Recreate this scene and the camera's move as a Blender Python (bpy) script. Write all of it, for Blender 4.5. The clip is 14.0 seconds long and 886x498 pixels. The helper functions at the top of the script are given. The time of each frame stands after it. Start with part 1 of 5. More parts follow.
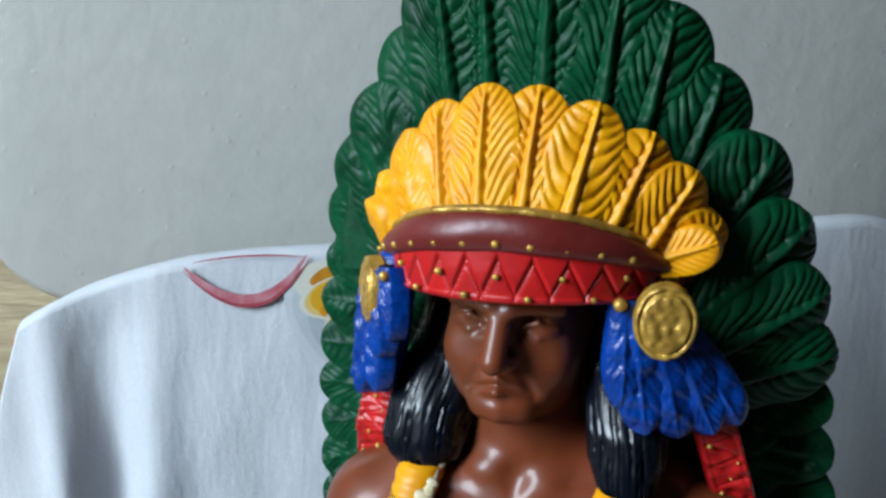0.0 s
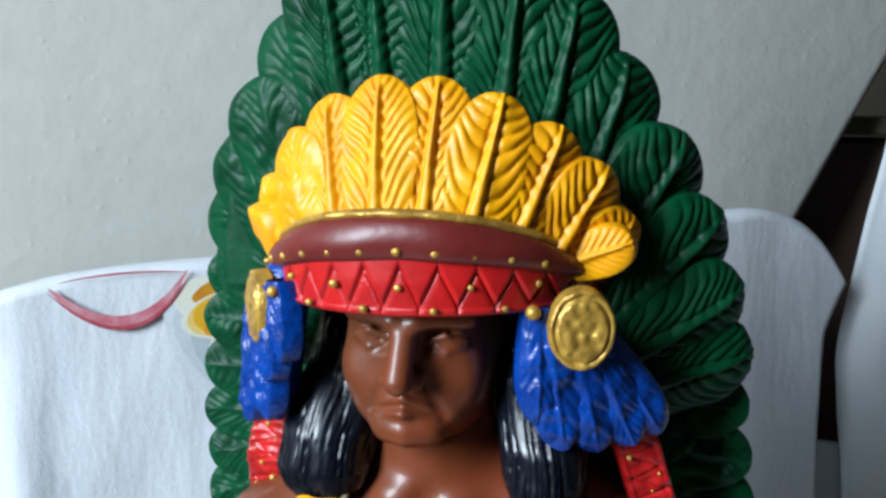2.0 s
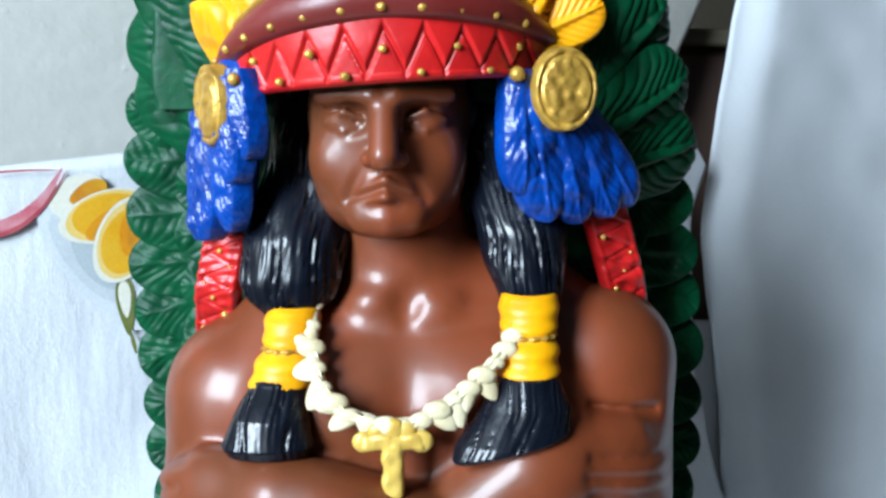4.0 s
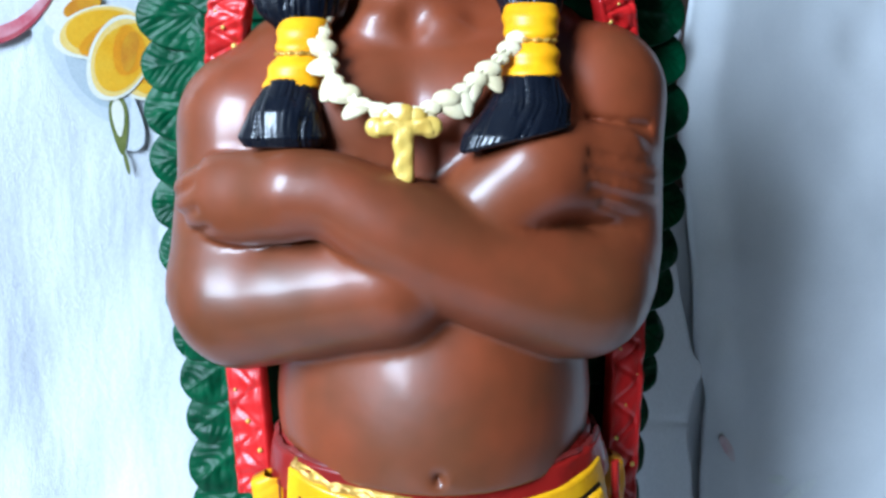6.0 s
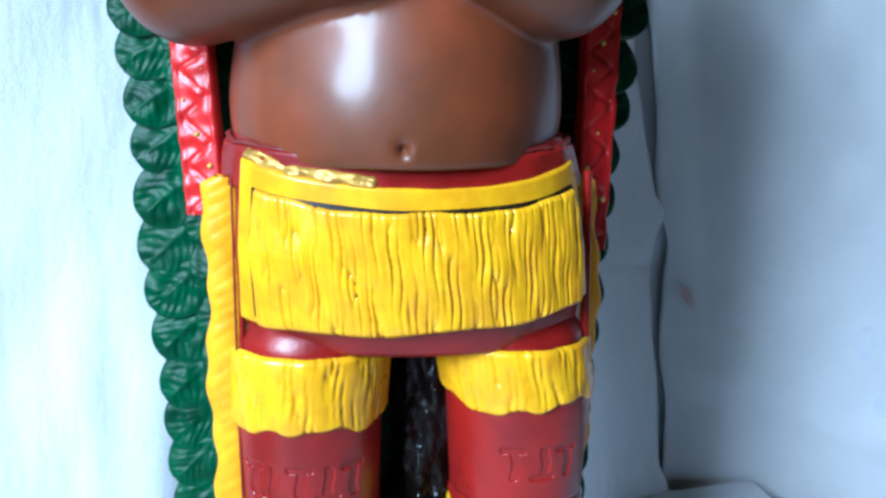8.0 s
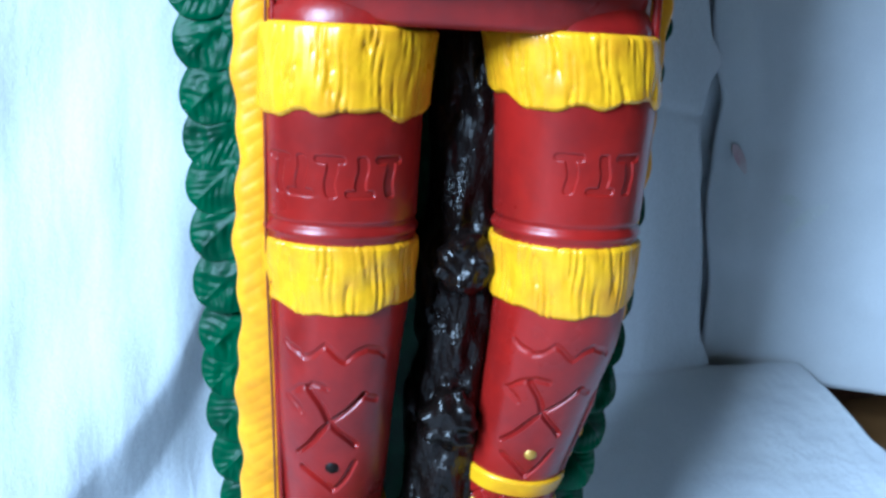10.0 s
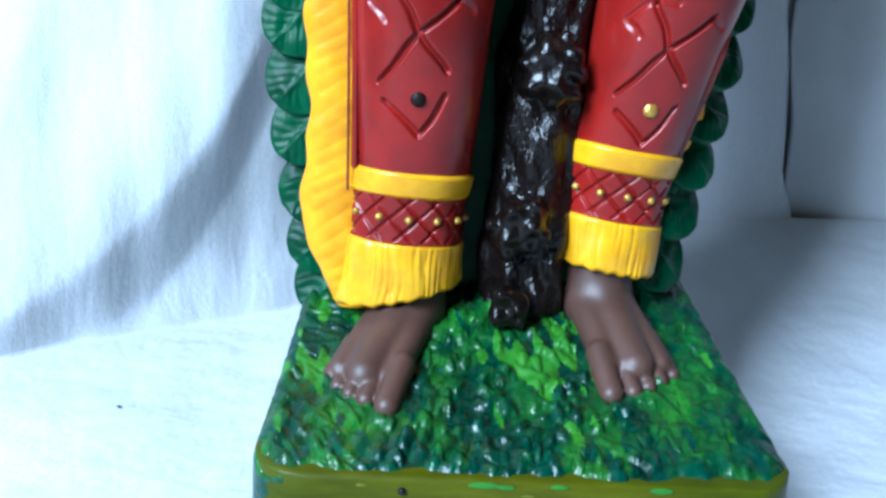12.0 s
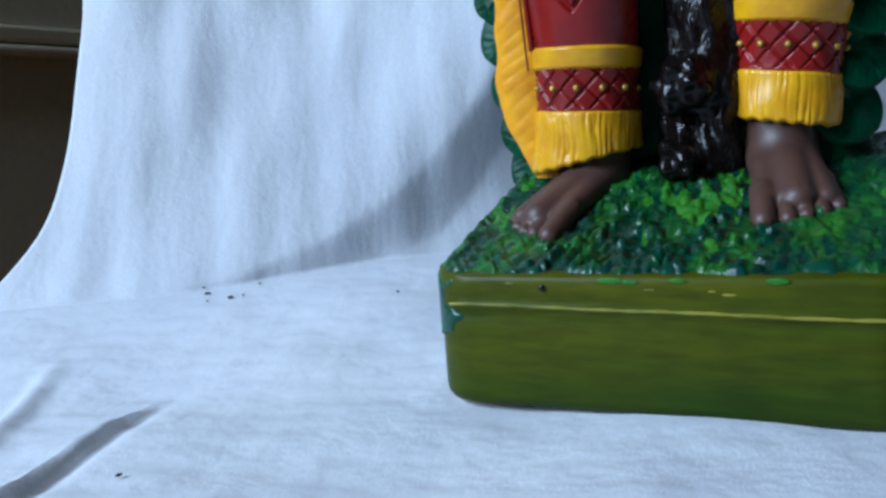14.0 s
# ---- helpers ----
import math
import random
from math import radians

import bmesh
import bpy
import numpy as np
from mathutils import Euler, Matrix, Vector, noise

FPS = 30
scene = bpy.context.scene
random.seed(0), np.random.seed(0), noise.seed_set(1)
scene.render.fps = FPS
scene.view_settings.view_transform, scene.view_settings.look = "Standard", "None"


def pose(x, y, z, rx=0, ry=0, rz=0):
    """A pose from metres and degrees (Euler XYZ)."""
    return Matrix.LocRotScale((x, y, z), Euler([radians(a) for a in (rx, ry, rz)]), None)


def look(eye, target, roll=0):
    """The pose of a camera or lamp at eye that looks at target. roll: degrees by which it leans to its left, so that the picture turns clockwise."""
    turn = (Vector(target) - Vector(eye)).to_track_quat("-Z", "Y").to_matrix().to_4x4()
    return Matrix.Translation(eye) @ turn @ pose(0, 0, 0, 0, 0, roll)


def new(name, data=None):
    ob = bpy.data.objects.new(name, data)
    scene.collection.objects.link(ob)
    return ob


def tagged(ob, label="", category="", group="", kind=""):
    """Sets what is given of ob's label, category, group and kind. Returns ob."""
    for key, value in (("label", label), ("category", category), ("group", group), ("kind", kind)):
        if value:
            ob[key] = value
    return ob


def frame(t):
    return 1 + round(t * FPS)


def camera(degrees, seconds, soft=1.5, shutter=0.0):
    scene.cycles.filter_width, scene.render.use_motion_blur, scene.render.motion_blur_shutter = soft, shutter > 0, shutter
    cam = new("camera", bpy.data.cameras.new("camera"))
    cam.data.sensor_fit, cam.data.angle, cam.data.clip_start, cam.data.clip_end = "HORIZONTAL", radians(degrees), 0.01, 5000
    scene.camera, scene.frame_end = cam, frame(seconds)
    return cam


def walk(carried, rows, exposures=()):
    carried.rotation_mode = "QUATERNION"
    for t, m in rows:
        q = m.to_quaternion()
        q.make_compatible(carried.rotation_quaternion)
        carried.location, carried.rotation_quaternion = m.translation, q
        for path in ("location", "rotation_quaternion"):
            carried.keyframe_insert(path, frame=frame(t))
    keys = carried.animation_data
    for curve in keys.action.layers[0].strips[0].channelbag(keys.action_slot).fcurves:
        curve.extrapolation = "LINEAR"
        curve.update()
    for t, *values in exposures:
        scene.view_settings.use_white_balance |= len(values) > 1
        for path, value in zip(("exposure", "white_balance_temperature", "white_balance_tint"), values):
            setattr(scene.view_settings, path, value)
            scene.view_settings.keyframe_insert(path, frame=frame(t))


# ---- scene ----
cam = camera(53.8, 14.0, soft=2.9)
METRES, TILT, LEAN, TURN = 0.62, -10.5, -2.5, 20.0
START = (0.050, -0.245, 0.531)
ROWS = [
    (0.0, 0.0, 0.0, 0.0, 0.0, 0.0, -0.0),
    (0.5, 0.0072, 0.045, 0.019, -3.66, 0.79, -0.81),
    (1.0, 0.011, 0.0491, 0.0481, -5.24, 1.3, 0.5),
    (1.5, 0.0062, 0.0389, 0.0333, -6.06, 0.65, 2.08),
    (2.0, -0.0017, 0.0341, 0.0009, -7.16, 0.26, 2.08),
    (2.5, -0.023, 0.0442, -0.0211, -11.35, -0.16, 3.32),
    (5.0, -0.089, 0.0614, -0.1449, -21.12, 0.22, 6.81),
    (5.5, -0.0987, 0.0589, -0.1771, -21.48, -0.88, 6.5),
    (6.0, -0.106, 0.056, -0.1996, -22.02, -1.08, 6.38),
    (6.5, -0.105, 0.0603, -0.2293, -22.63, -1.46, 6.17),
    (7.0, -0.1114, 0.0656, -0.2617, -26.21, -1.99, 7.07),
    (7.5, -0.1137, 0.0747, -0.2949, -25.7, -2.74, 6.62),
    (10.0, -0.119, 0.1235, -0.4527, -23.2, -5.03, 3.42),
    (10.5, -0.1208, 0.1475, -0.497, -26.25, -5.3, 3.07),
    (11.0, -0.13, 0.1727, -0.5379, -26.99, -6.39, 3.59),
    (11.5, -0.1328, 0.1876, -0.5849, -26.06, -7.75, 3.66),
    (12.0, -0.138, 0.1902, -0.6231, -21.75, -3.85, 2.84),
    (12.3, -0.1361, 0.1831, -0.6529, -15.15, -0.77, 1.23),
    (12.5, -0.1323, 0.1724, -0.6594, -12.81, 0.9, 1.15),
    (13.0, -0.1183, 0.1593, -0.6858, -9.18, 1.56, 4.0),
    (13.5, -0.0957, 0.14, -0.7141, -3.26, 2.47, 4.78),
    (14.0, -0.0467, 0.1083, -0.7238, 5.95, 2.38, 5.76),
]
walk(cam, [(t, pose(*START, TILT, LEAN, TURN) @ pose(METRES * x, METRES * y, METRES * z, 90 + pitch, roll, yaw)) for t, x, y, z, yaw, pitch, roll in ROWS],
     [(0.0, -0.77, 6500, 8), (1.0, -0.73, 6550, 8), (2.0, -0.4, 6550, 8), (2.7, 0.02, 6550, 8), (5.0, 0.0, 6080, 7), (5.5, 0.0, 5900, 8), (6.5, 0.26, 5700, 8), (7.0, 0.3, 5600, 7), (7.5, 0.12, 5500, 6), (10.0, 0.1, 5120, 4), (11.5, 0.6, 5300, 3),
      (12.0, 0.2, 5450, 5), (12.5, -0.28, 5350, 7), (13.0, -0.6, 5630, 8), (13.5, -0.62, 5730, 9), (14.0, -0.8, 5560, 10)])

# ---- world and lights ----
world = bpy.data.worlds.new("sky")
scene.world = world
world.use_nodes = True
wn = world.node_tree.nodes
sky = wn.new("ShaderNodeTexSky")
sky.sky_type, sky.sun_disc = "NISHITA", False
sky.sun_elevation, sky.sun_rotation = radians(40), radians(60)
world.node_tree.links.new(sky.outputs["Color"], wn["Background"].inputs["Color"])
wn["Background"].inputs["Strength"].default_value = 0.08


def window_light(name, eye, target, size_x, size_y, power, colour):
    data = bpy.data.lights.new(name, "AREA")
    data.shape, data.size, data.size_y = "RECTANGLE", size_x, size_y
    data.energy, data.color = power, colour
    lamp = new(name, data)
    lamp.matrix_world = look(eye, target)
    return lamp


# daylight in the opening of the window
window_light("window_daylight", (-1.08, -1.28, 1.08), (0.0, 0.0, 0.32), 0.68, 1.05, 128, (0.72, 0.86, 1.0))


# ---- materials ----
def material(name, colour, rough=0.4, metal=0.0, other=None, scale=60.0, mix=(0.4, 0.65), bump=0.15, bump_scale=300.0, bump_size=0.0004,
             coat=0.0, rough_vary=0.12, crumple=None, fine=None, stretch=(1, 1, 1), spec=0.5, coat_rough=0.33, pimples=0.0):
    """A surface with two scales of colour variation, uneven gloss and fine relief."""
    mat = bpy.data.materials.new(name)
    mat.use_nodes = True
    nodes, links = mat.node_tree.nodes, mat.node_tree.links
    shader = nodes["Principled BSDF"]
    place = nodes.new("ShaderNodeTexCoord")
    mapped = nodes.new("ShaderNodeMapping")
    mapped.inputs["Scale"].default_value = stretch
    links.new(place.outputs["Object"], mapped.inputs["Vector"])

    def tex(size, detail=4.0, rough_n=0.6):
        n = nodes.new("ShaderNodeTexNoise")
        n.inputs["Scale"].default_value, n.inputs["Detail"].default_value, n.inputs["Roughness"].default_value = size, detail, rough_n
        links.new(mapped.outputs["Vector"], n.inputs["Vector"])
        return n

    broad = tex(scale)
    ramp = nodes.new("ShaderNodeMapRange")
    ramp.inputs["From Min"].default_value, ramp.inputs["From Max"].default_value = mix
    links.new(broad.outputs["Fac"], ramp.inputs["Value"])
    blend = nodes.new("ShaderNodeMix")
    blend.data_type = "RGBA"
    blend.inputs[6].default_value = (*colour, 1)
    blend.inputs[7].default_value = (*(other or [c * 0.78 for c in colour]), 1)
    links.new(ramp.outputs["Result"], blend.inputs[0])
    small = tex(bump_scale, 3.0)
    tint = nodes.new("ShaderNodeMix")
    tint.data_type, tint.blend_type = "RGBA", "MULTIPLY"
    shade = nodes.new("ShaderNodeMapRange")
    shade.inputs["From Min"].default_value, shade.inputs["From Max"].default_value = 0.3, 0.7
    shade.inputs["To Min"].default_value, shade.inputs["To Max"].default_value = (fine or (0.88, 1.0))
    links.new(small.outputs["Fac"], shade.inputs["Value"])
    tint.inputs[0].default_value = 1.0
    links.new(blend.outputs[2], tint.inputs[6])
    links.new(shade.outputs["Result"], tint.inputs[7])
    links.new(tint.outputs[2], shader.inputs["Base Color"])
    gloss = nodes.new("ShaderNodeMapRange")
    gloss.inputs["To Min"].default_value, gloss.inputs["To Max"].default_value = max(0.03, rough - rough_vary), min(1.0, rough + rough_vary)
    links.new(tex(scale * 0.6).outputs["Fac"], gloss.inputs["Value"])
    links.new(gloss.outputs["Result"], shader.inputs["Roughness"])
    shader.inputs["Metallic"].default_value = metal
    shader.inputs["Coat Weight"].default_value = coat
    shader.inputs["Coat Roughness"].default_value = coat_rough
    shader.inputs["Specular IOR Level"].default_value = spec
    relief = nodes.new("ShaderNodeBump")
    relief.inputs["Strength"].default_value, relief.inputs["Distance"].default_value = bump, bump_size
    height = small.outputs["Fac"]
    if crumple:
        wide, gain = nodes.new("ShaderNodeMath"), tex(crumple[0], 2.0)
        wide.operation = "MULTIPLY_ADD"
        wide.inputs[1].default_value = crumple[1]
        links.new(gain.outputs["Fac"], wide.inputs[0])
        links.new(small.outputs["Fac"], wide.inputs[2])
        height = wide.outputs["Value"]
    if pimples:
        cell, knob, total = nodes.new("ShaderNodeTexVoronoi"), nodes.new("ShaderNodeMapRange"), nodes.new("ShaderNodeMath")
        cell.inputs["Scale"].default_value = 75
        knob.inputs["From Min"].default_value, knob.inputs["From Max"].default_value = 0.05, 0.14
        knob.inputs["To Min"].default_value, knob.inputs["To Max"].default_value = pimples, 0.0
        total.operation = "ADD"
        links.new(mapped.outputs["Vector"], cell.inputs["Vector"])
        links.new(cell.outputs["Distance"], knob.inputs["Value"])
        links.new(knob.outputs["Result"], total.inputs[0])
        links.new(height, total.inputs[1])
        height = total.outputs["Value"]
    links.new(height, relief.inputs["Height"])
    links.new(relief.outputs["Normal"], shader.inputs["Normal"])
    return mat


SKIN = material("brown_statue_paint", (0.181, 0.0375, 0.0125), 0.46, other=(0.103, 0.0285, 0.0095), scale=17, coat=0.3, bump=0.3, bump_scale=75, bump_size=0.0006, crumple=(40, 2.0), rough_vary=0.12, spec=0.3, coat_rough=0.2)
FOOT = material("dull_brown_paint", (0.0798, 0.0365, 0.0258), 0.5, scale=40, bump=0.2)
RED = material("dark_red_paint", (0.24, 0.0085, 0.006), 0.3, other=(0.16, 0.007, 0.006), scale=45, spec=0.38, bump=0.4, bump_scale=140, bump_size=0.0006)
BRIGHT_RED = material("bright_red_paint", (0.496, 0.0112, 0.0112), 0.36, other=(0.384, 0.008, 0.0088), scale=80, coat=0.05, spec=0.4, bump=0.35)
BRIM = material("maroon_paint", (0.152, 0.0152, 0.0122), 0.42, scale=45, coat=0.05, bump=0.4, bump_scale=90, bump_size=0.001)
YELLOW = material("yellow_paint", (0.78, 0.34, 0.001), 0.42, other=(0.66, 0.25, 0.001), scale=80, spec=0.35)
FRINGE = material("yellow_fringe_paint", (0.69, 0.35, 0.002), 0.3, other=(0.6, 0.26, 0.003), scale=90, spec=0.42)
GREEN = material("green_feather_paint", (0.0015, 0.057, 0.0213), 0.43, other=(0.0008, 0.0304, 0.0122), scale=90, coat=0.02, bump=0.5, bump_scale=200, bump_size=0.0006, spec=0.13)
BLUE = material("blue_paint", (0.001, 0.043, 0.26), 0.27, other=(0.001, 0.025, 0.165), scale=80, bump=0.8, bump_scale=190, bump_size=0.0011, spec=0.4)
BLACK = material("black_hair_paint", (0.003, 0.0045, 0.009), 0.26, scale=90, spec=0.4)
TRUNK = material("black_brown_bark_paint", (0.005, 0.003, 0.0025), 0.26, scale=90, bump=0.9, bump_scale=170, bump_size=0.0016, spec=0.28, stretch=(1, 1, 0.5))
DULL_TRUNK = material("dull_black_bark_paint", (0.006, 0.0035, 0.003), 0.3, scale=90, bump=1.0, bump_scale=230, bump_size=0.0024, spec=0.28, stretch=(1, 1, 0.5))
GOLD = material("gold_paint", (0.52, 0.3, 0.05), 0.38, metal=0.4, other=(0.27, 0.14, 0.022), scale=160, bump=0.5, bump_scale=500, bump_size=0.0008)
CREAM = material("cream_paint", (0.62, 0.54, 0.36), 0.38, other=(0.52, 0.43, 0.25), scale=120, bump=0.3)
PALE_GOLD = material("pale_gold_paint", (0.62, 0.42, 0.09), 0.38, metal=0.15, other=(0.5, 0.3, 0.05), scale=150, bump=0.4, bump_scale=300, bump_size=0.0008)
LINE = material("dark_line_paint", (0.008, 0.004, 0.003), 0.5, scale=100, spec=0.15)
OLIVE = material("olive_base_paint", (0.07, 0.076, 0.001), 0.42, other=(0.018, 0.042, 0.001), scale=13, stretch=(0.5, 0.5, 3.0), mix=(0.33, 0.68), bump=0.35, bump_scale=120, spec=0.15, fine=(0.6, 1.0))
GRASS = material("grass_paint", (0.022, 0.14, 0.014), 0.32, other=(0.001, 0.038, 0.02), scale=60, mix=(0.36, 0.56), bump=0.9, bump_scale=190, bump_size=0.002, spec=0.35, fine=(0.4, 1.0), stretch=(1, 0.6, 0.8))
LIME = material("lime_grass_paint", (0.035, 0.165, 0.012), 0.35, other=(0.02, 0.12, 0.012), scale=120, bump=0.6, bump_scale=250, bump_size=0.001, spec=0.35)
TEAL = material("dark_teal_grass_paint", (0.002, 0.038, 0.024), 0.3, other=(0.004, 0.06, 0.024), scale=120, bump=0.6, bump_scale=250, bump_size=0.001, spec=0.35)
CLOTH = material("white_cotton", (0.6, 0.615, 0.64), 0.9, other=(0.55, 0.57, 0.61), scale=12, bump=0.38, bump_scale=1400, bump_size=0.0006, fine=(0.86, 1.0), spec=0.2, crumple=(80, 5.0), stretch=(1, 1, 0.35))
PLAIN_CLOTH = material("smooth_white_cotton", (0.6, 0.615, 0.64), 0.9, other=(0.53, 0.55, 0.575), scale=9, bump=0.4, bump_scale=1400, bump_size=0.0005, fine=(0.9, 1.0), spec=0.2, crumple=(22, 5.0))
PANEL = material("cream_enamel", (0.43, 0.42, 0.385), 0.2, other=(0.39, 0.39, 0.36), scale=5, bump=0.7, bump_scale=70, bump_size=0.001, fine=(0.95, 1.0), rough_vary=0.06, pimples=0.24)
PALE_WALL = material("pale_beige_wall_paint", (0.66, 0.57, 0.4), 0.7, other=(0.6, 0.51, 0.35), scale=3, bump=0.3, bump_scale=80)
WOOD = material("dark_brown_wood", (0.09, 0.055, 0.045), 0.45, other=(0.06, 0.038, 0.032), scale=20, stretch=(1, 1, 0.1))
TABLE = material("brown_wood", (0.2, 0.1, 0.035), 0.4, other=(0.13, 0.06, 0.02), scale=14, stretch=(0.15, 1, 1))
PALE_OLIVE = material("pale_olive_paint", (0.228, 0.2052, 0.0228), 0.4, other=(0.0912, 0.1064, 0.0076), scale=70, spec=0.3)
# unseen walls and ceiling: colours darkened so that less light bounces onto the statue
DARKENED_WALL = material("darkened_beige_paint", (0.1, 0.082, 0.055), 0.7, other=(0.085, 0.07, 0.048), scale=3, bump=0.3, bump_scale=80)
DARKENED_CEILING = material("darkened_grey_ceiling_paint", (0.11, 0.11, 0.105), 0.8, scale=3)


# ---- shapes ----
def part(name, bm, mat, parent=None, label=""):
    mesh = bpy.data.meshes.new(name)
    bm.to_mesh(mesh)
    bm.free()
    mesh.materials.append(mat)
    ob = new(name, mesh)
    ob.parent = parent
    if label:
        ob["label"] = label
    return ob


def box(bm, lo, hi, bevel=0.0):
    made = bmesh.ops.create_cube(bm, size=1.0)["verts"]
    size = [h - l for l, h in zip(lo, hi)]
    for v in made:
        v.co = Vector([l + (c + 0.5) * s for l, c, s in zip(lo, v.co, size)])
    if bevel:
        edges = list({e for v in made for e in v.link_edges})
        bmesh.ops.bevel(bm, geom=edges, offset=bevel, segments=3, affect="EDGES", profile=0.5)
    return bm


def block(name, lo, hi, mat, bevel=0.0, parent=None, label=""):
    return part(name, box(bmesh.new(), lo, hi, bevel), mat, parent, label)


def grid_mesh(name, points, mat, smooth=True, thickness=0.0):
    """A sheet through an array of points [row, column, xyz] in millimetres, with a thickness."""
    rows, cols = points.shape[:2]
    verts = points.reshape(-1, 3) * 0.001
    idx = np.arange(rows * cols).reshape(rows, cols)
    quads = np.stack([idx[:-1, :-1], idx[:-1, 1:], idx[1:, 1:], idx[1:, :-1]], -1).reshape(-1, 4)
    if thickness:
        du, dv = np.gradient(points, axis=1), np.gradient(points, axis=0)
        nrm = np.cross(du, dv)
        nrm /= np.linalg.norm(nrm, axis=2, keepdims=True) + 1e-9
        back = (points + nrm * thickness).reshape(-1, 3) * 0.001
        n = rows * cols
        rim = np.concatenate([idx[0, :], idx[1:, -1], idx[-1, -2::-1], idx[-2:0:-1, 0]])
        nxt = np.roll(rim, -1)
        side = np.stack([nxt, rim, rim + n, nxt + n], -1)
        verts = np.concatenate([verts, back])
        quads = np.concatenate([quads, quads[:, ::-1] + n, side])
    mesh = bpy.data.meshes.new(name)
    mesh.from_pydata(verts.tolist(), [], quads.tolist())
    mesh.materials.append(mat)
    if smooth:
        mesh.polygons.foreach_set("use_smooth", np.ones(len(mesh.polygons), bool))
    mesh.update()
    return new(name, mesh)


def waves(u, v, seed, count=7, low=0.004, high=0.03):
    """A smooth uneven field made of a few slanted waves, about -1 to 1."""
    r = np.random.RandomState(seed)
    out = np.zeros(np.broadcast(u, v).shape)
    for _ in range(count):
        k, a, ph = r.uniform(low, high), r.uniform(0, math.tau), r.uniform(0, math.tau)
        out = out + np.sin(math.tau * k * (u * math.cos(a) + v * math.sin(a)) + ph)
    return out / count ** 0.5


def step(a, b, x):
    s = np.clip((x - a) / (b - a), 0, 1)
    return s * s * (3 - 2 * s)


# ---- room ----
def room():
    x0, x1, y0, y1, z0, z1 = -1.1, 3.2, -3.2, 1.7, -0.75, 2.0
    wy0, wy1, wz0, wz1 = -1.66, -0.90, 0.52, 1.64   # the window's opening
    floor = block("floor", (x0, y0, z0 - 0.1), (x1, y1, z0), TABLE)
    tagged(floor, "brown wooden room floor", "floor", kind="structure")
    # ceiling and three walls are out of view, kept dark for low fill
    tagged(block("ceiling", (x0, y0, z1), (x1, y1, z1 + 0.1), DARKENED_CEILING), "unseen ceiling, darkened to cut bounced light", "ceiling", kind="structure")
    tagged(block("wall_back", (x0 - 0.1, y1, z0), (x1 + 0.1, y1 + 0.1, z1), DARKENED_WALL), "unseen beige wall, darkened to cut bounced light", "wall", kind="structure")
    tagged(block("wall_front", (x0 - 0.1, y0 - 0.1, z0), (x1 + 0.1, y0, z1), DARKENED_WALL), "unseen beige wall, darkened to cut bounced light", "wall", kind="structure")
    tagged(block("wall_right", (x1, y0, z0), (x1 + 0.1, y1, z1), DARKENED_WALL), "unseen beige wall, darkened to cut bounced light", "wall", kind="structure")
    bm = bmesh.new()
    box(bm, (x0 - 0.1, y0, z0), (x0, wy0, z1))
    box(bm, (x0 - 0.1, wy1, z0), (x0, y1, z1))
    box(bm, (x0 - 0.1, wy0, z0), (x0, wy1, wz0))
    box(bm, (x0 - 0.1, wy0, wz1), (x0, wy1, z1))
    tagged(part("wall_left", bm, PALE_WALL), "unseen beige wall, darkened to cut bounced light with a window opening", "wall", kind="structure")
    bm = bmesh.new()
    box(bm, (x0, -0.62, 0.22), (x0 + 0.025, y1, 0.236), 0.006)
    box(bm, (x0, -0.62, 0.241), (x0 + 0.016, y1, 0.266), 0.006)
    tagged(part("trim", bm, PALE_WALL), "beige moulding along the wall", "moulding", kind="structure")


room()

# ---- bench, panel and cloths: a frame along the backdrop, in millimetres ----
ANGLE = radians(20.3)
CA, SA = math.cos(ANGLE), math.sin(ANGLE)


def back(u, f, z):
    """u runs along the backdrop, f forward from it, z up."""
    return np.stack(np.broadcast_arrays(u * CA + f * SA, 200 + u * SA - f * CA, z), -1)


def seat_z(u, f):
    """The cloth's floor: level under the statue, rising gently to the back."""
    rise = 18 * step(215, 60, f) * step(60, -120, u) + 48 * step(150, 0, f) * step(-120, 150, u)
    return rise - 2.5 + 0.8 * waves(u, f, 3, 6, 0.003, 0.012) * step(20, 60, np.abs(f - 200) + np.abs(u))


def crease_f(u):
    return np.interp(u, [-400, -280, -230, -180, -110, -40, 60, 250], [125, 105, 92, 72, 46, 16, 6, 8])


def smooth_line(x, xs, ys, reach):
    """Reads a line through points, softened over a reach on both sides."""
    return sum(np.interp(x + reach * k, xs, ys) * w for k, w in ((-1, 0.12), (-0.5, 0.23), (0, 0.3), (0.5, 0.23), (1, 0.12)))


def swag_z(u):
    """The lower edge of the swag in which the cloth hangs beside the statue."""
    return smooth_line(u, [-330, -290, -240, -200, -170, -145, -122, -100, -60], [7, 10, 17, 30, 47, 70, 100, 145, 230], 10)


